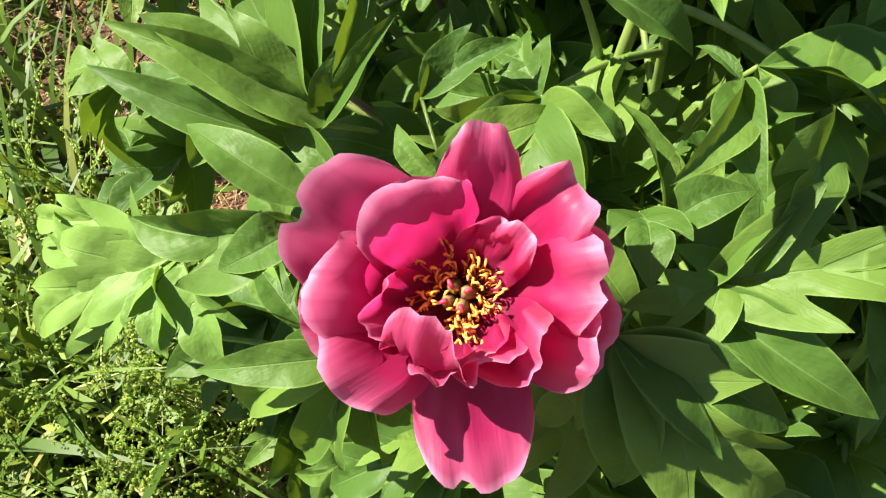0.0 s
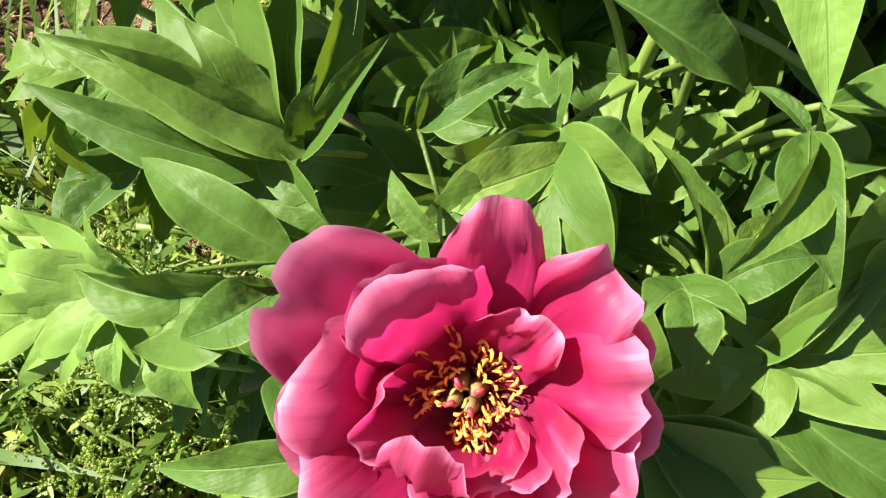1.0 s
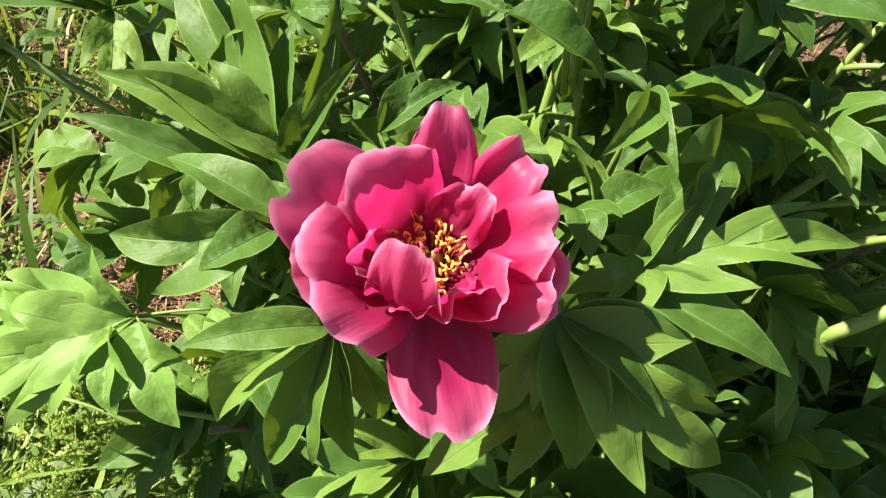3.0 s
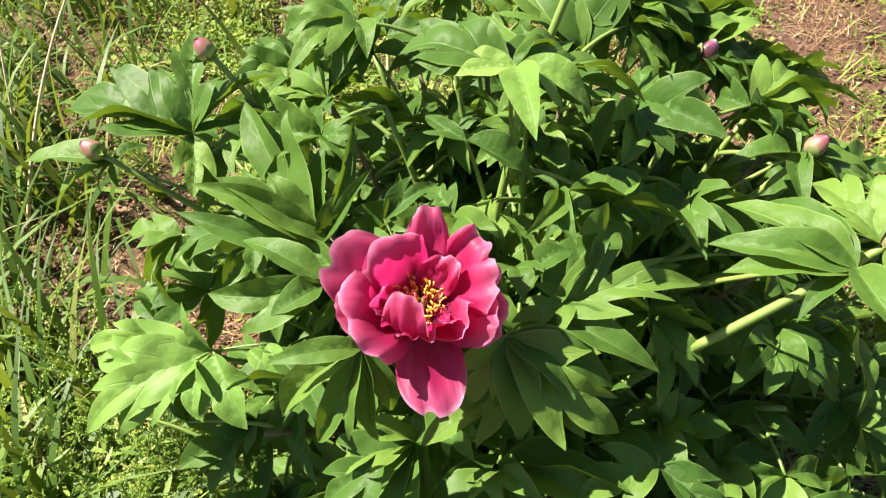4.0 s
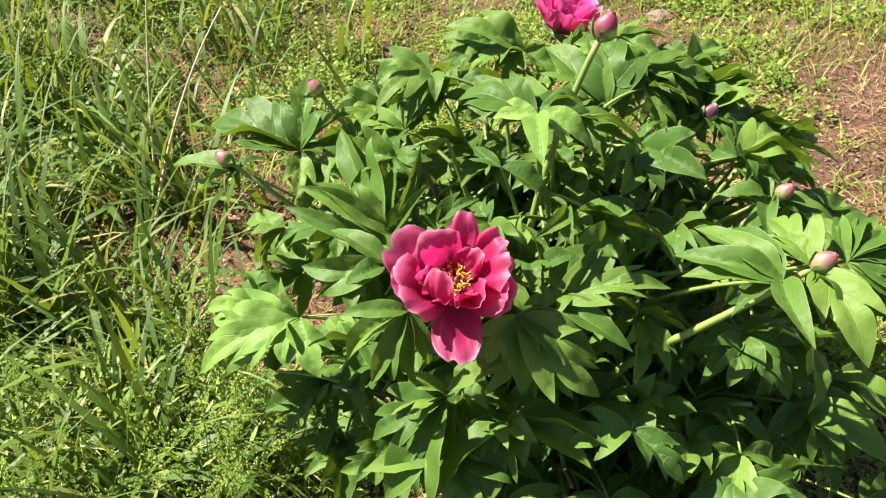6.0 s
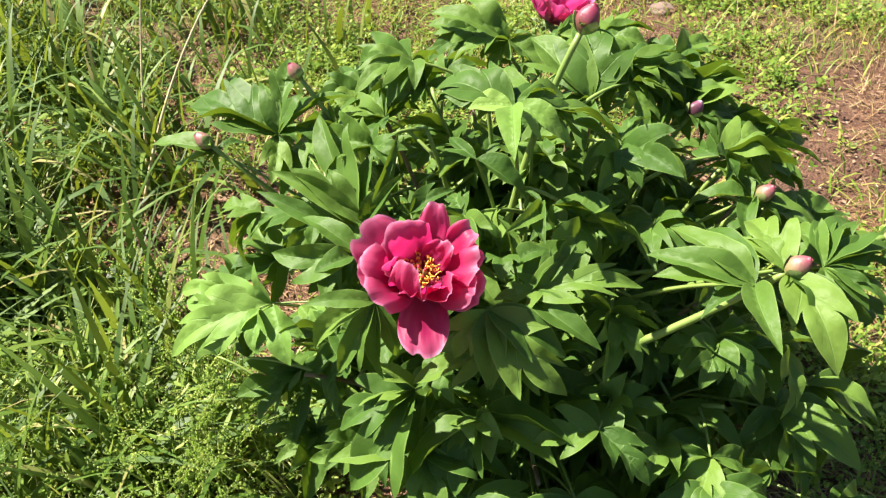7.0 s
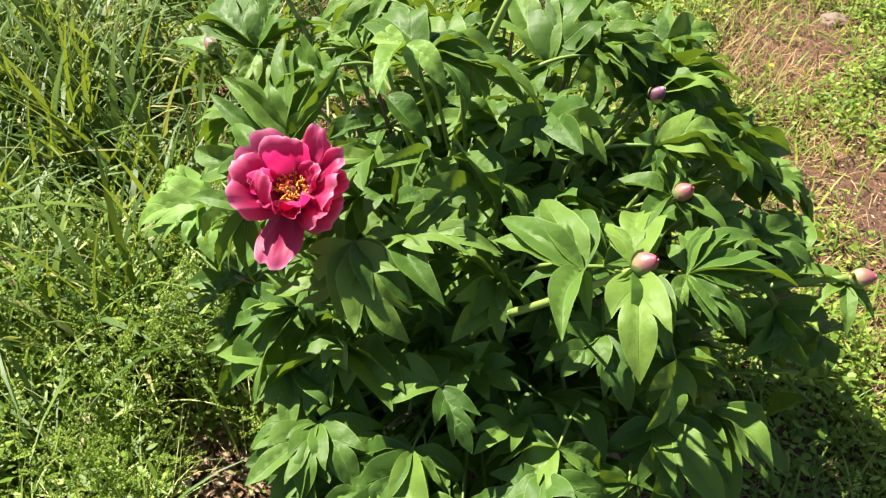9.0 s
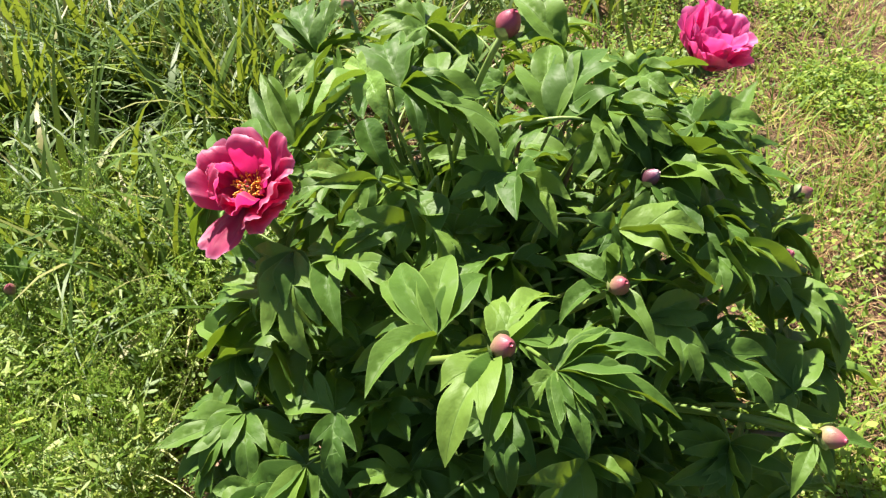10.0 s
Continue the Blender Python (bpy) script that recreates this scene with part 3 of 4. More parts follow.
leaf((-0.205, 0.580, 0.795), [(-0.381, 0.665, 0.793), (-0.203, 0.500, 0.760), (-0.340, 0.651, 0.836), (-0.306, 0.627, 0.809), (-0.243, 0.659, 0.841), (-0.198, 0.687, 0.871), (-0.105, 0.655, 0.831), (-0.205, 0.549, 0.769), (-0.254, 0.577, 0.803), (-0.119, 0.571, 0.790)], width=0.85, sway=0.35)  # bud b whorl
leaf((-0.238, 0.524, 0.687), [(-0.297, 0.509, 0.630), (-0.277, 0.491, 0.610), (-0.315, 0.554, 0.679), (-0.213, 0.510, 0.631)])  # pale hanging leaf
leaf((0.016, 0.685, 0.821), [(-0.056, 0.709, 0.837), (0.036, 0.741, 0.869), (-0.107, 0.739, 0.873), (-0.022, 0.670, 0.792), (0.086, 0.687, 0.806), (-0.040, 0.670, 0.793)])  # back left whorl
leaf((0.145, 0.810, 0.837), [(0.016, 0.829, 0.885), (0.050, 0.773, 0.820), (0.109, 0.832, 0.884), (0.182, 0.810, 0.855), (0.198, 0.760, 0.799), (0.132, 0.748, 0.788)])  # back crown whorl
leaf((0.331, 0.686, 0.862), [(0.281, 0.715, 0.897), (0.405, 0.700, 0.875), (0.433, 0.674, 0.844), (0.389, 0.651, 0.821), (0.269, 0.664, 0.840), (0.293, 0.635, 0.806)])  # back right whorl
leaf((0.185, 0.497, 0.888), [(0.232, 0.455, 0.872), (0.294, 0.462, 0.868), (0.087, 0.585, 0.893), (0.211, 0.576, 0.885), (0.166, 0.575, 0.887)])  # crown right whorl
leaf((0.272, 0.629, 0.828), [(0.256, 0.541, 0.804), (0.182, 0.725, 0.890), (0.256, 0.754, 0.908), (0.274, 0.774, 0.833), (0.243, 0.665, 0.818), (0.199, 0.571, 0.812)])  # crown back whorl
leaf((0.409, 0.929, 0.679), [(0.289, 0.997, 0.705), (0.335, 1.052, 0.689), (0.370, 1.030, 0.775), (0.436, 1.043, 0.679), (0.409, 0.867, 0.667)], width=0.88, kind=0, sway=0.25)  # back bud i whorl
leaf((0.203, 0.303, 0.746), [(0.136, 0.287, 0.741), (0.194, 0.354, 0.743), (0.218, 0.395, 0.746), (0.265, 0.315, 0.732), (0.231, 0.279, 0.731)])  # between whorl


def dome(x, y, height=0.84):
    """The upper limit of the shrub's inner leaves: lower at its front, full behind."""
    q = 1 - ((x - 0.19) / 0.66) ** 2 - ((y - 0.61) / 0.60) ** 2
    back = min(1.0, max(0.0, (y - 0.40) / 0.2))
    return (height + 0.10 * back) * math.sqrt(q) if q > 0 else 0.0


def filler():
    """Shoots that fill the body of the shrub with compound leaves."""
    rng = random.Random(21)
    shoots = 50
    for i in range(shoots):
        az = i * 2.39996 + rng.uniform(-0.2, 0.2)
        rad = math.sqrt((i + 0.5) / shoots)
        tx, ty = 0.19 + 0.55 * rad * math.cos(az), 0.60 + 0.49 * rad * math.sin(az)
        tz = dome(tx, ty) - 0.10
        tz = max(tz, 0.24)
        foot = BASE + np.array((0.09 * math.cos(az) * rad, 0.09 * math.sin(az) * rad, 0.0))
        top = np.array((tx, ty, tz))
        knee = foot * 0.45 + top * 0.55 + np.array((0, 0, 0.10))
        knee[:2] = foot[:2] * 0.6 + top[:2] * 0.4
        stem((foot - (0, 0, 0.02), knee, top), 0.0065, 0.0032, STEM if i % 3 else STEM_WOOD)
        curve = bezier(foot, knee, top, 21)
        leaves = 7
        for j in range(leaves):
            s = 0.40 + 0.60 * j / (leaves - 1)
            root = curve[int(round(s * 20))]
            a = az + j * 2.4 + rng.uniform(-0.4, 0.4)
            if s > 0.8:
                a = az + (j - leaves + 1.5) * 1.4
            out = np.array((math.cos(a), math.sin(a), rng.uniform(0.15, 0.55)))
            out /= np.linalg.norm(out)
            reach = rng.uniform(0.08, 0.14)
            f = root + out * reach
            if f[2] > dome(f[0], f[1], 0.84) + 0.02 or f[2] < 0.10 or (f[0] < 0.02 and f[1] < 0.33 and f[2] < 0.36) or (f[0] < 0.14 and f[1] < 0.25) or (f[0] > 0.56 and f[2] < 0.36):
                continue
            flat = np.array((math.cos(a), math.sin(a), 0))
            across = np.array((-math.sin(a), math.cos(a), 0))
            tips = []
            for b, ln in ((0, 0.11), (0.55, 0.10), (-0.55, 0.10), (1.15, 0.085), (-1.15, 0.085), (1.8, 0.07), (-1.8, 0.07)):
                b += rng.uniform(-0.15, 0.15)
                d = flat * math.cos(b) + across * math.sin(b)
                tip = f + d * ln * rng.uniform(0.8, 1.2) + np.array((0, 0, rng.uniform(-0.055, 0.02)))
                if tip[2] < dome(tip[0], tip[1], 0.86) + 0.045 and tip[2] > 0.05:
                    tips.append(tip)
            if tips:
                leaf(f, tips, root, sway=1.05)


def skirt():
    """Low leaves that hang at the shrub's front and right edge."""
    rng = random.Random(77)
    for i in range(64):
        a = radians(-116 + 166 * (i + rng.random()) / 64)
        r = rng.uniform(0.84, 1.18)
        f = np.array((0.19 + 0.56 * r * math.cos(a), 0.60 + 0.46 * r * math.sin(a), rng.uniform(0.28, 0.54) - 0.24 * max(0, r - 0.8)))
        if (f[0] < 0.17 and f[1] < 0.26) or (f[0] > 0.50 and f[2] < 0.38) or f[0] > 0.64:
            continue
        out, across = np.array((math.cos(a), math.sin(a), 0)), np.array((-math.sin(a), math.cos(a), 0))
        tips = []
        for b, ln in ((0, 0.12), (0.5, 0.11), (-0.5, 0.11), (1.05, 0.095), (-1.05, 0.095), (1.7, 0.07), (-1.7, 0.07)):
            b += rng.uniform(-0.15, 0.15)
            tips.append(f + (out * math.cos(b) + across * math.sin(b)) * ln * rng.uniform(0.8, 1.2) + np.array((0, 0, rng.uniform(-0.09, -0.01))))
        leaf(f, [t for t in tips if t[2] > 0.05], sway=0.45)


def apron():
    """Broad lobed leaves that reach out over the shrub's foot in front."""
    rng = random.Random(19)
    for i in range(16):
        x = 0.07 + 0.36 * (i + rng.random()) / 16
        f = np.array((x, 0.17 - 0.05 * math.sin(math.pi * i / 15) + rng.uniform(-0.03, 0.03), rng.uniform(0.36, 0.53)))
        out = np.array((rng.uniform(-0.5, 0.5), -1.0, 0.0))
        out /= np.linalg.norm(out)
        across = np.array((-out[1], out[0], 0.0))
        tips = []
        for b, ln in ((0, 0.13), (0.6, 0.12), (-0.6, 0.12), (1.25, 0.10), (-1.25, 0.10)):
            b += rng.uniform(-0.15, 0.15)
            tips.append(f + (out * math.cos(b) + across * math.sin(b)) * ln * rng.uniform(0.8, 1.1) + np.array((0, 0, rng.uniform(-0.07, 0.0))))
        leaf(f, tips, width=0.9, kind=2 if i % 3 else 3, sway=0.3, face=(-0.25, -0.25, 0.9))


filler()
skirt()
apron()


# stems to the bloom and the buds
def bud(at, aim, size=0.034, label="pink and green closed peony bud", sepals=3, seed=0, skin=None):
    """An egg-shaped bud of overlapping scales on its stalk end, with sepals and thin bracts at its foot."""
    rng = random.Random(seed)
    verts, uvs, faces = [], [], []
    n, k = 11, 16
    for i in range(n + 1):
        v = i / n
        r = math.sin(math.pi * min(1, v * 0.94 + 0.03)) ** 0.62 * (1 - 0.28 * v) * 0.48
        for j in range(k):
            w = 2 * math.pi * j / k
            ridge = 1 + 0.055 * math.cos(3 * w + 2.2 * v) + 0.03 * math.cos(5 * w - 3 * v)
            verts.append((r * ridge * math.cos(w), v * 1.12, r * ridge * math.sin(w)))
            uvs.append((j / k, v))
    for i in range(n):
        for j in range(k):
            faces.append((i * k + j, i * k + (j + 1) % k, (i + 1) * k + (j + 1) % k, (i + 1) * k + j))
    faces.append(tuple(range(k)))
    faces.append(tuple(n * k + j for j in reversed(range(k))))
    aim = Vector(aim).normalized()
    foot = Vector(at) - aim * size * 0.55
    ob = part("bud", mesh_from("bud", verts, faces, uvs), skin or BUD, shrub, label, basis(shrub_local(foot), aim, (0.2, 0.1, 1), (size, size, size)))
    for s in range(sepals):
        a = 2 * math.pi * s / sepals + rng.uniform(-0.3, 0.3)
        sv, su, sf = [], [], []
        for i in range(7):
            v = i / 6
            r = math.sin(math.pi * min(1, v * 0.62 * 0.94 + 0.03)) ** 0.62 * 0.515
            half = 0.62 * math.sin(math.pi * (0.18 + 0.8 * v)) ** 0.8
            for u in (-1, -0.5, 0, 0.5, 1):
                w = a + u * half
                rr = r * (1.03 + 0.05 * v)
                sv.append((rr * math.cos(w), v * 0.70 - 0.02, rr * math.sin(w)))
                su.append((0.5 + u / 2, v))
        for i in range(6):
            for j in range(4):
                sf.append((i * 5 + j, i * 5 + j + 1, i * 5 + j + 6, i * 5 + j + 5))
        part("sepal", mesh_from("sepal", sv, sf, su), SEPAL, ob)
    for s in range(3):
        a = 2 * math.pi * s / 3 + rng.uniform(0, 1)
        me = LEAFLETS[0][rng.randrange(6)]
        d = Vector((math.cos(a), rng.uniform(0.1, 0.7), math.sin(a)))
        part("bract", me, LEAF, ob, m=basis((0, 0.02, 0), d, (0, 1, 0), (0.9, rng.uniform(0.9, 1.5), 1)))
    return ob


def bud_on_stem(at, root, size=0.034, bend=(0, 0, 0.05), r=0.0046, **more):
    at, root = np.array(at, float), np.array(root, float)
    mid = (at + root) / 2 + np.array(bend)
    aim = at - mid
    aim = aim / np.linalg.norm(aim)
    stem((root, mid, at - aim * size * 0.5), r * 1.15, r * 0.8)
    bud(at, aim, size, **more)


bud_on_stem((-0.357, 0.648, 0.739), (0.02, 0.58, 0.42), 0.031, (-0.02, 0, 0.02), seed=1)
bud_on_stem((-0.178, 0.636, 0.875), (0.06, 0.60, 0.45), 0.027, (-0.03, 0, 0.07), seed=2, label="small rose-pink peony bud")
bud_on_stem((0.252, 0.552, 1.000), (0.12, 0.52, 0.45), 0.038, (-0.035, -0.02, 0.06), r=0.0056, seed=3, skin=BUD_ROSE, label="large rose-tipped peony bud about to open")
bud_on_stem((0.431, 0.636, 0.813), (0.24, 0.56, 0.50), 0.027, (0.0, 0, 0.02), seed=4, skin=BUD_DARK, label="shrivelled dark purple peony bud with pale tip")
bud_on_stem((0.580, 0.758, 0.689), (0.30, 0.62, 0.42), 0.030, (0.02, 0.0, 0.03), seed=5, label="pale green peony bud with a magenta tip")
bud_on_stem((0.507, 0.469, 0.781), (0.26, 0.50, 0.48), 0.028, (0.03, 0, 0.02), seed=6)
bud_on_stem((0.497, 0.277, 0.818), (0.335, 0.30, 0.655), 0.031, (0.004, 0, -0.006), r=0.0050, seed=7, label="plump pale green and rose peony bud")
bud_on_stem((0.759, 0.571, 0.628), (0.36, 0.57, 0.36), 0.032, (0.03, 0, 0.06), r=0.006, seed=8, label="brownish-pink closed peony bud")
bud_on_stem((0.491, 1.028, 0.606), (0.28, 0.70, 0.40), 0.034, (0.02, 0.03, 0.05), seed=9, label="pale tan closed peony bud")
stem((BASE - (0, 0.03, 0.02), (0.195, 0.33, 0.525), (0.337, 0.2997, 0.657)), 0.0085, 0.0057)
stem((BASE - (0.02, 0, 0.02), (0.12, 0.54, 0.25), (0.12, 0.52, 0.45)), 0.009, 0.007)
stem((BASE - (0.04, 0, 0.02), (0.10, 0.57, 0.25), (0.02, 0.58, 0.42)), 0.008, 0.006)
stem((BASE + (0.02, 0, -0.02), (0.23, 0.56, 0.28), (0.24, 0.56, 0.50)), 0.008, 0.006)
stem((BASE + (0.04, 0, -0.02), (0.26, 0.57, 0.22), (0.36, 0.57, 0.36)), 0.008, 0.006)
stem((BASE + (0.0, 0.05, -0.02), (0.20, 0.72, 0.35), (0.205, 1.08, 0.70)), 0.008, 0.0055)
stem((BASE + (-0.03, -0.05, -0.02), (0.07, 0.40, 0.42), (0.05, 0.272, 0.785)), 0.0085, 0.0060)


def petal_mesh(length, angles, half, wrap, ruffle, seed, notch=0.0, fold=0.0, pinch=0.0):
    """A petal in the flower's frame, along +x from the axis.

    angles: how steeply it rises at its foot, its middle, its upper part and its rim, in degrees;
    wrap: how far it bends round the flower's axis; fold: how far its side edges roll back;
    pinch: how far its rim draws together."""
    rng = random.Random(seed)
    rows, cols = 26, 23
    ph = [rng.uniform(0, 6.28) for _ in range(8)]
    lobe, skew = rng.uniform(-0.3, 0.3), rng.uniform(-0.10, 0.10)
    fine = 96
    s = (np.arange(fine) + 0.5) / fine
    phi = np.radians(np.interp(s, (0, 0.40, 0.78, 0.90, 1.0), (angles[0], angles[1], angles[2], 0.45 * angles[2] + 0.55 * angles[3], angles[3])))
    rho = np.concatenate([[0.0], np.cumsum(np.cos(phi))]) * length / fine + 0.006
    zed = np.concatenate([[0.0], np.cumsum(np.sin(phi))]) * length / fine
    grid = np.linspace(0, 1, fine + 1)
    verts, uvs = [], []
    for i in range(rows + 1):
        v = i / rows
        for j in range(cols):
            u = math.sin(math.pi * (j / (cols - 1) - 0.5))
            au = abs(u)
            top = 0.60 + 0.40 * math.sqrt(max(0.0, 1 - 0.985 * au ** 2.5)) - notch * math.exp(-((u - lobe) / 0.16) ** 2)
            top += 0.014 * math.sin(ph[4] + 4 * u) + 0.007 * math.sin(ph[5] + 11 * u) + 0.045 * noise.noise((u * 3.4, seed * 2.1, 0.0)) + skew * u
            w = v * min(1.05, top)
            wide = half * (0.16 + 0.84 * math.sin(0.5 * math.pi * min(1.0, v * 1.22)) ** 1.2) * (1 - pinch * max(0, v - 0.6))
            r, z = float(np.interp(w, grid, rho)), float(np.interp(w, grid, zed))
            p = float(np.interp(w, s, phi))
            y = u * wide
            bend = max(r, 0.014) / max(wrap, 0.05)
            a = min(1.5, max(-1.5, y / bend))
            x, y = r - bend * (1 - math.cos(a)), bend * math.sin(a)
            inward = np.array((-math.sin(p), 0.0, math.cos(p)))
            rim = max(v - 0.45, 0) / 0.55
            lift = ruffle * rim * (math.sin(ph[0] + 3.6 * u) + 0.5 * math.sin(ph[1] + 7.5 * u + 3 * v) + 0.22 * math.sin(ph[6] + 15 * u + 2 * v))
            lift += ruffle * 0.5 * (math.sin(ph[2] + 5 * v) * u + math.sin(ph[3] + 2.8 * u + 4 * v)) * min(1, 2 * v)
            lift += (0.0070 * noise.noise((u * 1.7, v * 2.2, seed * 3.7)) + 0.0036 * noise.noise((u * 4.0, v * 3.4, seed * 1.3)) + 0.0012 * noise.noise((u * 10.0, v * 5.0, seed * 0.9))) * min(1, v * 1.6)
            lift += 0.00035 * math.sin(ph[5] + 19 * u + 2 * math.sin(5 * v)) * min(1, v * 1.5)
            lift -= fold * wide * max(0, au - 0.62) ** 2 * 3.5 * min(1, 2 * v)
            q = np.array((x, y, z)) + inward * lift
            verts.append(tuple(q))
            uvs.append((j / (cols - 1), v))
    faces = [(i * cols + j, i * cols + j + 1, (i + 1) * cols + j + 1, (i + 1) * cols + j) for i in range(rows) for j in range(cols - 1)]
    return mesh_from("petal", verts, faces, uvs)


def stamen_mesh(seed):
    rng = random.Random(seed)
    bend = rng.uniform(-0.005, 0.005)
    line = bezier((0, 0, 0), (bend, 0, 0.010), (bend * 2.4, rng.uniform(-0.004, 0.004), 0.017), 5)
    v, f, t = tube_data(line, np.linspace(0.0005, 0.0003, 5), 5)
    me = mesh_from("stamen", v, f, t)
    tip = line[-1]
    a = rng.uniform(0, 6.28)
    side = np.array((math.cos(a), math.sin(a), 0))
    arc = bezier(tip - side * 0.0020 - (0, 0, 0.0016), tip + np.array((rng.uniform(-1, 1), rng.uniform(-1, 1), 2.4)) * 0.0012, tip + side * rng.uniform(0.0014, 0.0030) + (0, 0, rng.uniform(-0.0024, 0.0008)), 6)
    v, f, t = tube_data(arc, [0.0003, 0.00068, 0.0006, 0.00078, 0.0006, 0.0003], 6)
    return me, mesh_from("anther", v, f, t)


STAMENS = [stamen_mesh(i) for i in range(12)]


def flower(centre, axis, petals, material, label, seed, stamens=95):
    """A bloom: centre is where the petals meet; petals: the angle round the axis, then petal_mesh's numbers."""
    rng = random.Random(seed)
    n = Vector(axis).normalized()
    e1 = (Vector((1, 0, 0)) - n * n.x).normalized()
    e2 = n.cross(e1)
    frame_m = Matrix((e1, e2, n)).transposed().to_4x4()
    cup = [(0, 0, -0.012 + 0.0035 * i) for i in range(5)]
    ob = part("flower", tube("receptacle", cup, [0.006, 0.009, 0.011, 0.010, 0.006], 12), SEPAL, shrub, label, Matrix.Translation(shrub_local(centre)) @ frame_m)
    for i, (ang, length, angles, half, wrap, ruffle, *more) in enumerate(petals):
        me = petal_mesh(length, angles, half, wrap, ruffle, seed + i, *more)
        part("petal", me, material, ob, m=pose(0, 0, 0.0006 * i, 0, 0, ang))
    for i in range(5):
        me = petal_mesh(0.032, (-8, -4, 4, 10), 0.010, 0.2, 0.0006, 300 + i)
        part("sepal", me, SEPAL, ob, m=pose(0, 0, -0.007, 0, 0, i * 72 + 20))
    for i in range(4 if stamens else 0):
        a = i * 1.571 + 0.4
        c, sn = math.cos(a), math.sin(a)
        line = [(0.004 * c, 0.004 * sn, 0), (0.006 * c, 0.006 * sn, 0.010), (0.005 * c, 0.005 * sn, 0.020), (0.0055 * c, 0.0055 * sn, 0.026)]
        pod = part("carpel", tube("carpel", line, [0.003, 0.0046, 0.0036, 0.0016], 8), CARPEL, ob)
        tip = [(0.0052 * c, 0.0052 * sn, 0.0255), (0.006 * c, 0.006 * sn, 0.0275), (0.009 * c, 0.009 * sn, 0.0275)]
        part("stigma", tube("stigma", tip, [0.0012, 0.0014, 0.0007], 7), STIGMA, pod, "crimson stigma")
    for i in range(stamens):
        r = 0.0075 + 0.0095 * math.sqrt(rng.random())
        a = rng.uniform(0, 2 * math.pi)
        tilt = math.degrees(math.atan(r / 0.024)) * rng.uniform(0.75, 1.3)
        k = rng.randrange(12)
        s = rng.uniform(1.0, 1.5)
        m = pose(r * 0.62 * math.cos(a), r * 0.62 * math.sin(a), 0.003, 0, 0, math.degrees(a)) @ pose(0, 0, 0, 0, tilt, rng.uniform(-60, 60)) @ Matrix.Diagonal((1.05, 1.05, s, 1))
        part("stamen", STAMENS[k][0], FILAMENT, ob, m=m)
        part("anther", STAMENS[k][1], ANTHER, ob, m=m)
    return ob


flower((0.048, 0.272, 0.786), (0.0, -0.42, 0.908), [
    # outer row
    (147, 0.099, (8, 25, 38, 16), 0.039, 0.25, 0.0014, 0.12),
    (120, 0.072, (10, 40, 52, 30), 0.030, 0.45, 0.0018),
    (24, 0.080, (6, 26, 30, 0), 0.024, 0.40, 0.0030),
    (-14, 0.078, (5, 16, 22, -10), 0.032, 0.35, 0.0036, 0.05, 0.3),
    (-85, 0.097, (-4, 0, 6, -8), 0.032, 0.15, 0.0014, 0.07, 0.1),
    (-148, 0.086, (12, 52, 52, 10), 0.033, 0.55, 0.0024, 0.0, 0.8),
    (194, 0.083, (12, 38, 48, 30), 0.031, 0.5, 0.0022),
    # middle row
    (79, 0.094, (10, 40, 50, -10), 0.028, 0.45, 0.0026, -0.09, 1.3, 0.8),
    (37, 0.090, (10, 36, 46, -45), 0.028, 0.50, 0.0030, 0.0, 0.8, 0.3),
    (8, 0.081, (8, 34, 50, -5), 0.032, 0.80, 0.0044, 0.05, 0.6),
    (-20, 0.079, (6, 26, 42, 10), 0.029, 0.60, 0.0050, 0.10, 0.3),
    (178, 0.084, (14, 46, 66, -15), 0.034, 0.75, 0.0026, 0.0, 0.9),
    # inner row
    (116, 0.082, (14, 54, 80, -25), 0.035, 0.80, 0.0024, 0.0, 0.8),
    (48, 0.056, (14, 46, 58, 0), 0.020, 0.80, 0.0046, 0.08),
    (-40, 0.066, (12, 44, 66, 30), 0.024, 0.80, 0.0066, 0.08, 0.4),
    (-62, 0.058, (14, 50, 72, 45), 0.022, 0.85, 0.0056, 0.06),
    (-84, 0.058, (14, 54, 80, 60), 0.028, 0.85, 0.0040, 0.05),
    (-113, 0.088, (0, 72, 130, 146), 0.022, 0.15, 0.0022, 0.0, 0.1),
    (192, 0.062, (16, 56, 84, 70), 0.020, 0.85, 0.0030),
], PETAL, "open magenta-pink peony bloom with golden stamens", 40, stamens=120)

ring = []
for k in range(7):
    ring.append((k * 51.4 + 8, 0.094, (20, 42, 55, 30), 0.038, 0.5, 0.003, 0.05 * (k % 2)))
for k in range(7):
    ring.append((k * 51.4 + 33, 0.100, (30, 58, 68, 40), 0.036, 0.6, 0.003))
for k in range(4):
    ring.append((k * 90 + 15, 0.092, (40, 70, 76, 55), 0.030, 0.6, 0.004, 0.05))
flower((0.222, 1.105, 0.728), (0.40, 0.12, 0.90), ring, PETAL_PALE, "paler pink peony bloom seen from behind", 77, stamens=0)

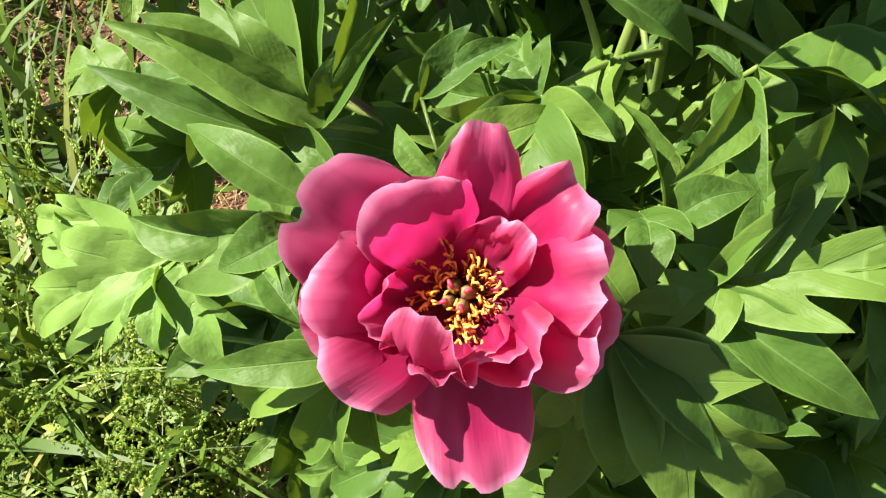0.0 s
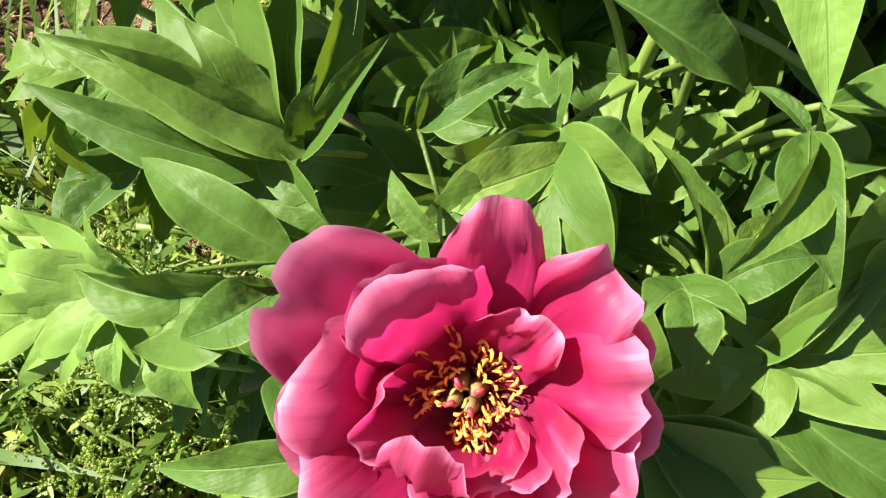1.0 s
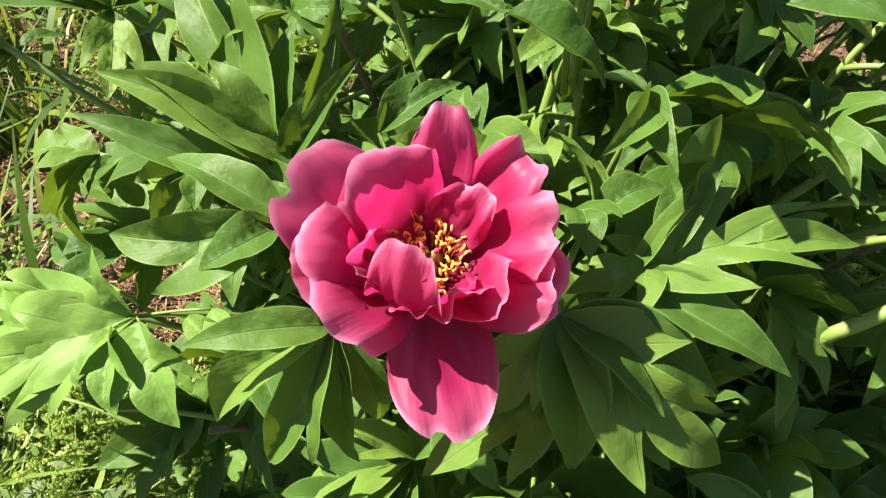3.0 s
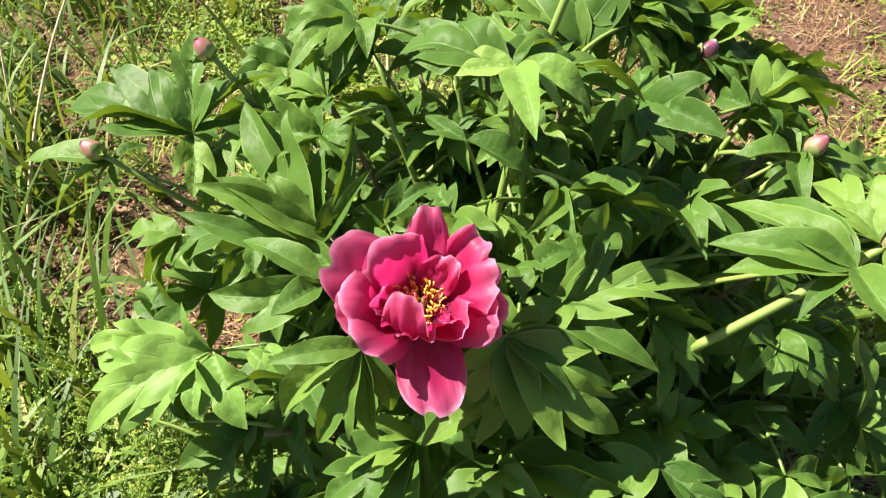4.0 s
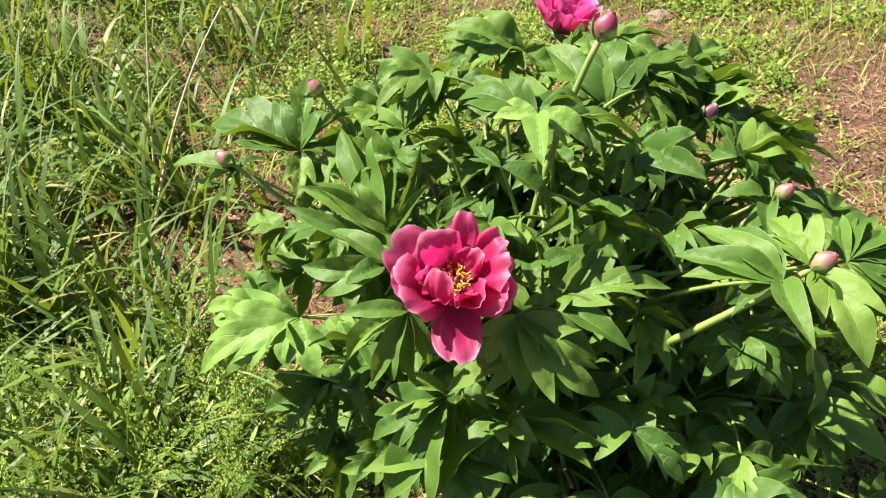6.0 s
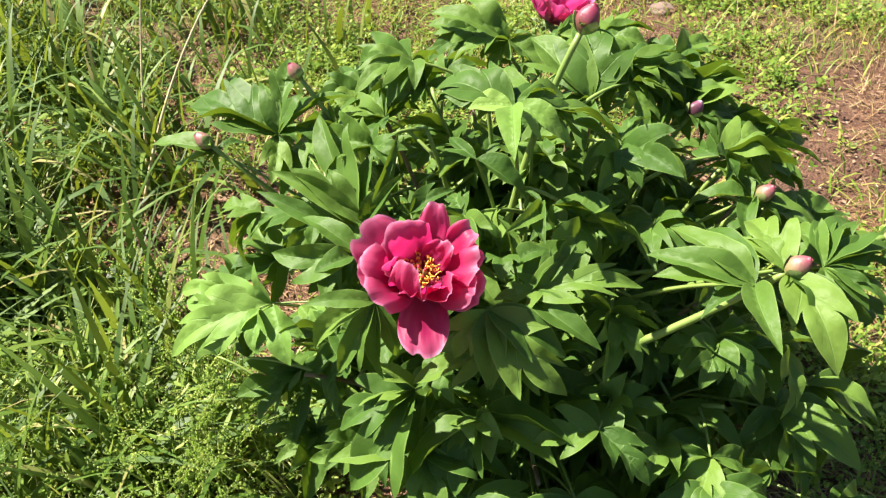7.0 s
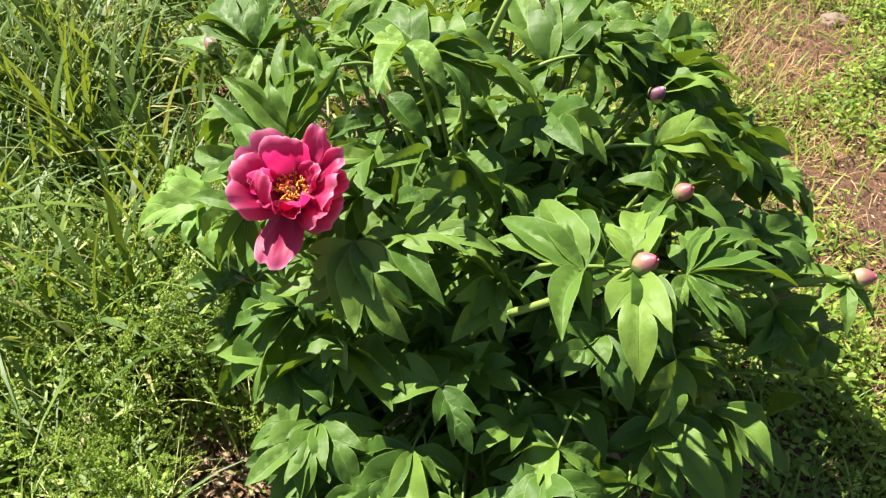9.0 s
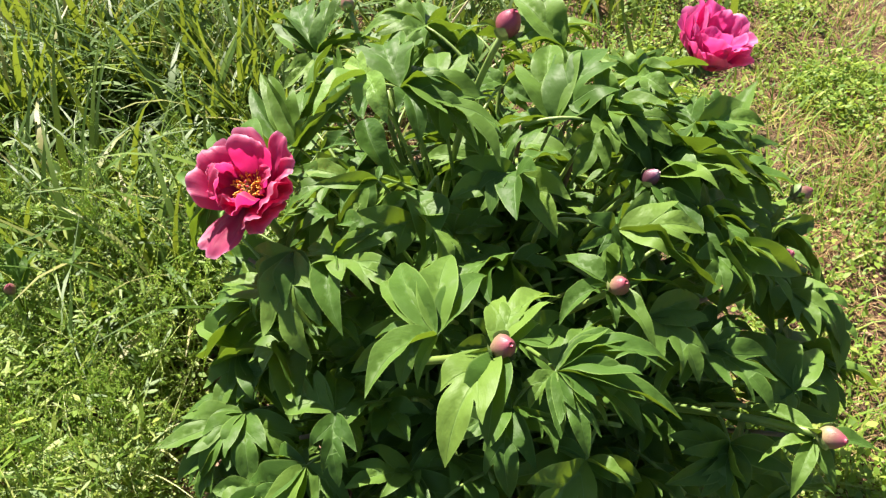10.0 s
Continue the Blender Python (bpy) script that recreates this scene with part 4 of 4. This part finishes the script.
# ---- grass, weeds and litter ----
def blade_mesh(name, spots, seg=4):
    """Many blades: each foot, way, length, half width, lean and droop."""
    n = len(spots)
    a = np.array(spots, float)
    foot, az, ln, half, lean, droop = a[:, 0:3], a[:, 3], a[:, 4], a[:, 5], a[:, 6], a[:, 7]
    t = np.linspace(0, 1, seg + 1)
    ang = lean[:, None] + droop[:, None] * t[None, :] ** 1.5
    step = ln[:, None] / seg
    dh = np.concatenate([np.zeros((n, 1)), np.cumsum(np.sin(ang[:, 1:]) * step, 1)], 1)
    dz = np.concatenate([np.zeros((n, 1)), np.cumsum(np.cos(ang[:, 1:]) * step, 1)], 1)
    x = foot[:, 0:1] + dh * np.cos(az)[:, None]
    y = foot[:, 1:2] + dh * np.sin(az)[:, None]
    z = np.maximum(foot[:, 2:3] + dz, -0.01)
    w = half[:, None] * np.clip(1.15 * (1 - t ** 2.2), 0.06, 1)[None, :]
    sx, sy = -np.sin(az)[:, None] * w, np.cos(az)[:, None] * w
    left = np.stack([x - sx, y - sy, z + 0.15 * w], -1)
    right = np.stack([x + sx, y + sy, z + 0.15 * w], -1)
    verts = np.stack([left, right], 2).reshape(-1, 3)
    k = 2 * (seg + 1)
    base = (np.arange(n) * k)[:, None]
    quad = np.array([(2 * i, 2 * i + 1, 2 * i + 3, 2 * i + 2) for i in range(seg)])
    faces = (base[:, :, None] + quad[None]).reshape(-1, 4)
    return mesh_from(name, verts.tolist(), faces.tolist())


def stuff(name, me, material, label, category):
    ob = new(name, me)
    me.materials.append(material)
    tagged(ob, label, category, kind="stuff")
    return ob


def patch(x, y, scale, seed):
    return noise.noise((x * scale, y * scale, seed))


def under_shrub(x, y, grow=1.0):
    return ((x - 0.18) / (0.40 * grow)) ** 2 + ((y - 0.58) / (0.36 * grow)) ** 2 < 1


def scatter(rng, n, box, keep):
    x0, x1, y0, y1 = box
    out = []
    while len(out) < n:
        x, y = rng.uniform(x0, x1), rng.uniform(y0, y1)
        if rng.random() < keep(x, y):
            out.append((x, y, ground_height(x, y)))
    return out


def left_side(x, y):
    """How much of the tall meadow grows here: it ends along a line left of the shrub."""
    edge = -0.42 - 0.10 * max(0, y - 0.9) - 0.40 * math.exp(-((y - 1.05) / 0.45) ** 2) + 0.10 * patch(x, y, 1.7, 4)
    return 1 / (1 + math.exp((x - edge) * 18))


def tall_keep(x, y):
    clump = min(1.0, max(0.03, 3.4 * patch(x, y, 2.6, 9) + 0.45))
    return left_side(x, y) * clump * (1.0 if y > 0.30 else 0.5) * (1.0 if y < 1.15 or x < -1.4 else 0.30)


def litter_spot(x, y):
    """Under 1 on the open patch of leaf litter at the shrub's foot."""
    return math.hypot((x + 0.14) / 0.23, (y - 0.25) / 0.13)


def thin_gap(x, y):
    """The brown, nearly bare gap between the meadow and the shrub."""
    d = math.hypot((x + 0.72) / 0.36, (y - 1.08) / 0.44) + 0.3 * patch(x, y, 4.0, 33)
    return min(1.0, max(0.10, d - 0.3))


def dist_thin(x, y):
    """Farther ground carries fewer blades."""
    return 1.0 / (1.0 + max(0.0, math.hypot(x, y) - 2.0) * 0.8)


def bare(x, y):
    """Bare soil, in a drift to the right of the shrub."""
    d = math.hypot((x - 1.40) / 0.75, (y - 1.75) / 0.62) + 0.5 * patch(x, y, 1.8, 77)
    e = 0.55 + math.hypot((x - 0.85) / 0.45, (y - 0.55) / 0.6) + 0.4 * patch(x, y, 2.2, 78)
    return min(1.0, max(0.0, 1.5 - min(d, e) * 1.1))


def edge_fade(x, y):
    """A ragged outer limit of the dense growth."""
    d = math.hypot(x - 0.1, y - 1.4) + 0.8 * patch(x, y, 0.8, 61) + 0.3 * patch(x, y, 2.4, 62)
    return min(1.0, max(0.0, (3.6 - d) / 1.4))


rng = random.Random(3)
spots = []
for x, y, z in scatter(rng, 5600, (-4.2, -0.25, -0.5, 4.4), lambda x, y: tall_keep(x, y) * dist_thin(x, y) * edge_fade(x, y)):
    ln = rng.uniform(0.26, 0.66) * (0.75 if y > 1.5 else 1.0)
    spots.append((x, y, z - 0.01, rng.uniform(0, 6.28), ln, rng.choice((0.003, 0.005, 0.007, 0.009, 0.012)) * rng.uniform(0.8, 1.2), rng.uniform(0.02, 0.45), rng.choice((0.4, 0.8, 1.3, 1.9, 2.6))))
for x, y, z in scatter(rng, 1000, (-4.2, -0.25, -0.3, 4.4), lambda x, y: tall_keep(x, y) * dist_thin(x, y) * edge_fade(x, y)):
    ln = rng.uniform(0.20, 0.56) * (0.75 if y > 1.5 else 1.0)
    spots.append((x, y, z - 0.01, rng.uniform(0, 6.28), ln, rng.uniform(0.0016, 0.0035), rng.uniform(0.05, 0.4), rng.uniform(0.2, 1.4)))
stuff("tall_grass", blade_mesh("tall_grass", spots, 7), GRASS, "tall lush green meadow grass with arching blades", "grass")

spots = []
for x, y, z in scatter(rng, 26000, (-4.0, 4.0, -2.4, 5.0), lambda x, y: (1 - 0.8 * bare(x, y)) * (1 - 0.92 * left_side(x, y) * (1.0 if y < 1.2 else 0.4)) * (0.12 if x < -0.2 and y < 1.15 else 1.0) * thin_gap(x, y) * max(0.15, patch(x, y, 2.2, 14) + 0.5) * dist_thin(x, y) * edge_fade(x, y) * (0.15 if under_shrub(x, y) else 1) * (0.06 if litter_spot(x, y) < 1.0 else 1)):
    spots.append((x, y, z - 0.005, rng.uniform(0, 6.28), rng.uniform(0.04, 0.14), rng.uniform(0.0014, 0.0036), rng.uniform(0.1, 1.1), rng.uniform(0.2, 1.3)))
for x, y, z in scatter(rng, 34000, (-14, 14, -12, 16), lambda x, y: (1 - edge_fade(x, y)) * max(0.05, patch(x, y, 0.9, 15) + 0.4) / (1 + 0.02 * (x * x + y * y))):
    spots.append((x, y, z - 0.01, rng.uniform(0, 6.28), rng.uniform(0.06, 0.20), rng.uniform(0.0018, 0.0048), rng.uniform(0.1, 0.9), rng.uniform(0.2, 1.3)))
stuff("short_grass", blade_mesh("short_grass", spots, 3), TURF, "short yellow-green grass tufts on the soil", "grass")

spots = []
for x, y, z in scatter(rng, 58000, (-4.0, 4.0, -2.4, 5.0), lambda x, y: (1.0 - 0.85 * left_side(x, y) * (1.0 if y < 1.15 else 0.3)) * (1 - 0.5 * bare(x, y)) * min(1.0, max(0.16, 2.4 * patch(x, y, 3.3, 31) + 0.40)) * dist_thin(x, y) * edge_fade(x, y)):
    spots.append((x, y, z + rng.uniform(0.002, 0.012), rng.uniform(0, 6.28), rng.uniform(0.02, 0.075), rng.uniform(0.0005, 0.0014), rng.uniform(0.9, 1.55), rng.uniform(-0.2, 0.5)))
for x, y, z in scatter(rng, 2000, (0.2, 3.0, 1.9, 4.2), lambda x, y: max(0.0, 2.5 * patch(x, y, 1.6, 41) + 0.2) * dist_thin(x, y)):
    spots.append((x, y, z - 0.005, rng.uniform(0, 6.28), rng.uniform(0.06, 0.20), rng.uniform(0.0007, 0.0018), rng.uniform(0.1, 0.9), rng.uniform(0.2, 1.3)))
stuff("dry_straw", blade_mesh("dry_straw", spots, 3), STRAW, "dry tan straw and pine needles lying on the soil", "straw")


def small_leaves(name, spots):
    """Small ovate leaves: foot, way, length, half width, tilt."""
    verts, faces = [], []
    for x, y, z, az, ln, half, tilt in spots:
        n = len(verts)
        c, s = math.cos(az), math.sin(az)
        up, fl = math.sin(tilt), math.cos(tilt)
        for v, u, h in ((0, 0, 0), (0.4, -1, 0.12), (0.45, 0, 0.0), (0.4, 1, 0.12), (0.78, -0.7, 0.08), (0.8, 0, -0.02), (0.78, 0.7, 0.08), (1, 0, -0.08)):
            d, w = v * ln, u * half
            verts.append((x + c * d * fl - s * w, y + s * d * fl + c * w, z + d * up + h * half))
        faces += [(n, n + 2, n + 1), (n, n + 3, n + 2), (n + 1, n + 2, n + 5, n + 4), (n + 2, n + 3, n + 6, n + 5), (n + 4, n + 5, n + 7), (n + 5, n + 6, n + 7)]
    return mesh_from(name, verts, faces)


spots = []
for x, y, z in scatter(rng, 9000, (-4.0, 4.0, -2.4, 5.0), lambda x, y: min(1.0, max(0.03, 2.4 * patch(x, y, 2.6, 52) + 0.3)) * (1 - 0.85 * bare(x, y)) * (1 - 0.8 * left_side(x, y) * (1.0 if y < 1.2 else 0.2)) * thin_gap(x, y) * dist_thin(x, y) * edge_fade(x, y) * (0.15 if under_shrub(x, y) else 1) * (0.06 if litter_spot(x, y) < 1.0 else 1)):
    rise, wide = rng.choice((0.02, 0.04, 0.06, 0.11)), rng.uniform(0.014, 0.040)
    big = rng.uniform(0.7, 1.7)
    for _ in range(rng.randrange(10, 24)):
        spots.append((x + rng.gauss(0, wide), y + rng.gauss(0, wide), z + rise * rng.random() + 0.003, rng.uniform(0, 6.28), big * rng.uniform(0.006, 0.020), big * rng.uniform(0.002, 0.006), rng.uniform(-0.6, 1.2)))
stuff("low_weeds", small_leaves("low_weeds", spots), WEED, "patches of low small-leaved green weeds", "weeds")

spots = []
for x, y, z in scatter(rng, 3200, (-1.4, 1.4, -0.4, 1.5), lambda x, y: (1.0 if litter_spot(x, y) < 1.3 else 0.25 if under_shrub(x, y, 1.5) else 0.05)) + scatter(rng, 1500, (0.3, 2.4, 0.2, 2.9), lambda x, y: bare(x, y) ** 2):
    size = 0.5 if x > 0.6 else 1.0
    spots.append((x, y, z + rng.uniform(0.003, 0.014), rng.uniform(0, 6.28), size * rng.uniform(0.012, 0.045), size * rng.uniform(0.004, 0.011), rng.uniform(-0.25, 0.3)))
stuff("leaf_litter", small_leaves("leaf_litter", spots), LITTER, "dry brown leaf litter and bark chips", "leaf litter")


# sorrel: thin stems with clustered seeds, the weed thicket beside the shrub
def sorrel_mesh(seed, height):
    rng = random.Random(seed)
    sv, sf, su = [], [], []
    seeds = []
    def branch(p, d, ln, r, depth):
        q = p + d * ln
        mid = (p + q) / 2 + np.array((rng.uniform(-1, 1), rng.uniform(-1, 1), 0)) * ln * 0.12
        line = bezier(p, mid, q, 5)
        v, f, u = tube_data(line, np.linspace(r, r * 0.5, 5), 4, len(sv))
        sv.extend(v), sf.extend(f), su.extend(u)
        if depth > 0:
            for s in np.linspace(0.25, 1.0, max(3, int(ln / 0.009))):
                c = line[0] * (1 - s) + line[-1] * s + (1 - abs(2 * s - 1)) * (mid - (p + q) / 2)
                for _ in range(2):
                    seeds.append(c + np.array([rng.gauss(0, 0.0019) for _ in range(3)]))
        if depth < 2:
            kids = 7 if depth == 0 else 2
            for i in range(kids):
                s = 0.45 + 0.55 * (i + rng.random()) / kids
                c = line[0] * (1 - s) + line[-1] * s
                a = rng.uniform(0, 6.28)
                nd = d * 0.75 + np.array((math.cos(a), math.sin(a), 0.1)) * 0.65
                branch(c, nd / np.linalg.norm(nd), ln * rng.uniform(0.22, 0.42), r * 0.6, depth + 1)
    lean = np.array((rng.uniform(-0.3, 0.3), rng.uniform(-0.3, 0.3), 1.0))
    branch(np.zeros(3), lean / np.linalg.norm(lean), height, 0.0014, 0)
    ev, ef = [], []
    for c in seeds:
        n = len(ev)
        r = rng.uniform(0.0014, 0.0026)
        for o in ((1, 0, 0), (0, 1, 0), (-1, 0, 0), (0, -1, 0), (0, 0, 1.2), (0, 0, -1.2)):
            ev.append(tuple(c + np.array(o) * r))
        ef += [(n, n + 1, n + 4), (n + 1, n + 2, n + 4), (n + 2, n + 3, n + 4), (n + 3, n, n + 4), (n + 1, n, n + 5), (n + 2, n + 1, n + 5), (n + 3, n + 2, n + 5), (n, n + 3, n + 5)]
    return mesh_from("sorrel_stem", sv, sf, su), mesh_from("sorrel_seed", ev, ef, smooth=False)


def sorrel(m, meshes):
    ob = new("sorrel_plant")
    ob.matrix_world = m
    tagged(ob, "thin weed stalk with yellow-green seed clusters", "weed", "sorrel beside the shrub")
    part("stalk", meshes[0], WEED, ob)
    tagged(part("seed_head", meshes[1], SEED, ob, "yellow-green seed clusters"), kind="stuff")
    return ob


kinds = [sorrel_mesh(i, h) for i, h in enumerate((0.30, 0.36, 0.27, 0.33, 0.40, 0.24))]
first = {}
more = random.Random(88)
near = [(more.uniform(-0.52, -0.15), more.uniform(0.08, 0.50), 0.0) for _ in range(22)] + [(-0.24, 0.10, 0.0), (-0.29, 0.16, 0.0), (-0.20, 0.06, 0.0), (-0.33, 0.10, 0.0), (-0.26, 0.02, 0.0), (-0.36, 0.20, 0.0), (-0.31, 0.04, 0.0), (-0.22, 0.14, 0.0)]
for x, y, z in near + scatter(rng, 54, (-1.05, -0.08, -0.20, 0.62), lambda x, y: (1.0 if x < -0.16 - 0.25 * max(0, y - 0.2) else 0.0) * (0.3 + 0.9 * max(0, patch(x, y, 3.0, 70) + 0.4))):
    if litter_spot(x, y) < 0.8:
        continue
    k = rng.choice((0, 1, 4)) if z == 0.0 else rng.randrange(len(kinds))
    m = pose(x, y, z - 0.01, rng.uniform(-14, 14), rng.uniform(-14, 14), rng.uniform(0, 360)) @ Matrix.Diagonal((*[rng.uniform(0.85, 1.25)] * 3, 1))
    if k not in first:
        first[k] = sorrel(m, kinds[k])
    else:
        copy_thing(first[k], m)

def thicket(x, y):
    return (0.25 + 0.75 * min(1.0, max(0.0, 2.5 * patch(x, y, 4.0, 23) + 0.5))) if x < -0.16 - 0.35 * max(0, y - 0.2) and litter_spot(x, y) > 1.1 + 0.3 * patch(x, y, 9, 3) else 0.0


def thicket_edge(x, y):
    return thicket(x, y) * min(1.0, max(0.0, (0.95 - math.hypot((x + 0.5) * 1.0, (y - 0.05) * 1.35) + 0.35 * patch(x, y, 3.0, 8)) / 0.35))


spots = []
for x, y, z in scatter(rng, 8000, (-1.7, -0.08, -0.9, 0.8), thicket_edge):
    spots.append((x, y, z + 0.02 + 0.26 * rng.random(), rng.uniform(0, 6.28), rng.uniform(0.02, 0.06), rng.uniform(0.0022, 0.0060), rng.uniform(-0.3, 0.9)))
stuff("weed_leaves", small_leaves("weed_leaves", spots), WEED, "dense thicket of fine pale green weeds", "weeds")
spots = []
for x, y, z in scatter(rng, 3600, (-1.7, -0.08, -0.9, 0.8), thicket_edge):
    spots.append((x, y, z + 0.16 * rng.random() ** 1.4, rng.uniform(0, 6.28), rng.uniform(0.07, 0.26), rng.uniform(0.0008, 0.0022), rng.uniform(0.1, 1.0), rng.uniform(-0.3, 1.6)))
stuff("fine_weeds", blade_mesh("fine_weeds", spots, 5), FINE, "feathery yellow-green weed stalks", "weeds")


def dry_stalk(points, r=0.0035):
    ob = new("dry_stalk", tube("dry_stalk", bezier(*points, 14), np.linspace(r, r * 0.35, 14), 6))
    ob.data.materials.append(BLEACHED)
    tagged(ob, "long bleached dry grass stalk bending over", "dry stalk", "dry stalks in the grass")


dry_stalk(((-0.93, 1.36, 0.0), (-0.80, 1.45, 0.40), (-0.66, 1.64, 0.58)), 0.0055)
dry_stalk(((-0.98, 1.55, 0.0), (-0.95, 1.62, 0.30), (-0.90, 1.75, 0.62)), 0.0045)
dry_stalk(((-0.72, 2.05, 0.02), (-0.4, 2.02, 0.05), (-0.05, 2.0, 0.02)))


def stone(x, y, size, seed):
    bm = bmesh.new()
    bmesh.ops.create_icosphere(bm, subdivisions=3, radius=1)
    for v in bm.verts:
        k = 1 + 0.28 * noise.noise(v.co * 1.6 + Vector((seed, 0, 0))) + 0.08 * noise.noise(v.co * 5)
        v.co = Vector((v.co.x * k * size, v.co.y * k * size * 0.8, v.co.z * k * size * 0.5))
    me = bpy.data.meshes.new("stone")
    bm.to_mesh(me)
    bm.free()
    me.materials.append(STONE)
    ob = new("stone", me)
    ob.location = (x, y, ground_height(x, y) + size * 0.2)
    tagged(ob, "small pale weathered stone half sunk in the soil", "stone", "stones on the soil")


stone(0.73, 2.71, 0.05, 1)
stone(1.02, 1.42, 0.035, 5)


# a neighbouring peony shoot in the weeds
shoot = new("peony_shoot")
shoot.location = (-0.70, 0.07, ground_height(-0.70, 0.07))
tagged(shoot, "single peony shoot with a pink bud among the weeds", "peony")
shrub_keep, shrub = shrub, shoot
BASE_KEEP, BASE = BASE, np.array(shoot.location)
stem(((-0.70, 0.07, -0.01), (-0.68, 0.06, 0.20), (-0.600, 0.050, 0.345)), 0.005, 0.004)
bud((-0.595, 0.048, 0.358), (0.4, -0.1, 1), 0.027, seed=12)
leaf((-0.66, 0.08, 0.30), [(-0.73, 0.10, 0.37), (-0.70, 0.15, 0.34), (-0.74, 0.04, 0.31), (-0.66, 0.02, 0.27)], (-0.69, 0.065, 0.15))
shrub, BASE = shrub_keep, BASE_KEEP


def yellow_flower(x, y, h, seed):
    """A small yellow weed flower on a thin stalk."""
    rng = random.Random(seed)
    ob = new("yellow_flower")
    ob.location = (x, y, ground_height(x, y))
    tagged(ob, "tiny yellow weed flower on a thin stalk", "wild flower", "yellow flowers in the weeds")
    part("stalk", tube("stalk", bezier((0, 0, -0.005), (0.01, 0, h * 0.5), (0.015, 0.005, h), 6), 0.0008, 5), WEED, ob)
    verts, faces = [], []
    for k in range(6):
        a = k * math.pi / 3 + rng.random() * 0.3
        c, sn = math.cos(a), math.sin(a)
        n = len(verts)
        for r, w, z in ((0.001, 0.0006, 0), (0.005, 0.0026, 0.0014), (0.009, 0.0016, 0.001)):
            verts += [(0.015 + c * r - sn * w, 0.005 + sn * r + c * w, h + z), (0.015 + c * r + sn * w, 0.005 + sn * r - c * w, h + z)]
        faces += [(n, n + 1, n + 3, n + 2), (n + 2, n + 3, n + 5, n + 4)]
    part("blossom", mesh_from("blossom", verts, faces), YELLOW, ob)


for i, (x, y) in enumerate(((1.36, 2.30), (1.32, 2.36), (1.10, 2.55), (-0.95, 0.10), (-0.80, -0.02), (0.30, 2.40), (0.55, 2.05))):
    yellow_flower(x, y, 0.07 + 0.01 * i, i)

for i, (x, y, k) in enumerate(((0.93, 0.56, 2), (0.86, 0.50, 5), (1.00, 0.62, 0))):
    copy_thing(first[k], pose(x, y, ground_height(x, y) - 0.01, 10, 14 - 8 * i, 70 * i) @ Matrix.Diagonal((0.8, 0.8, 0.8, 1)))
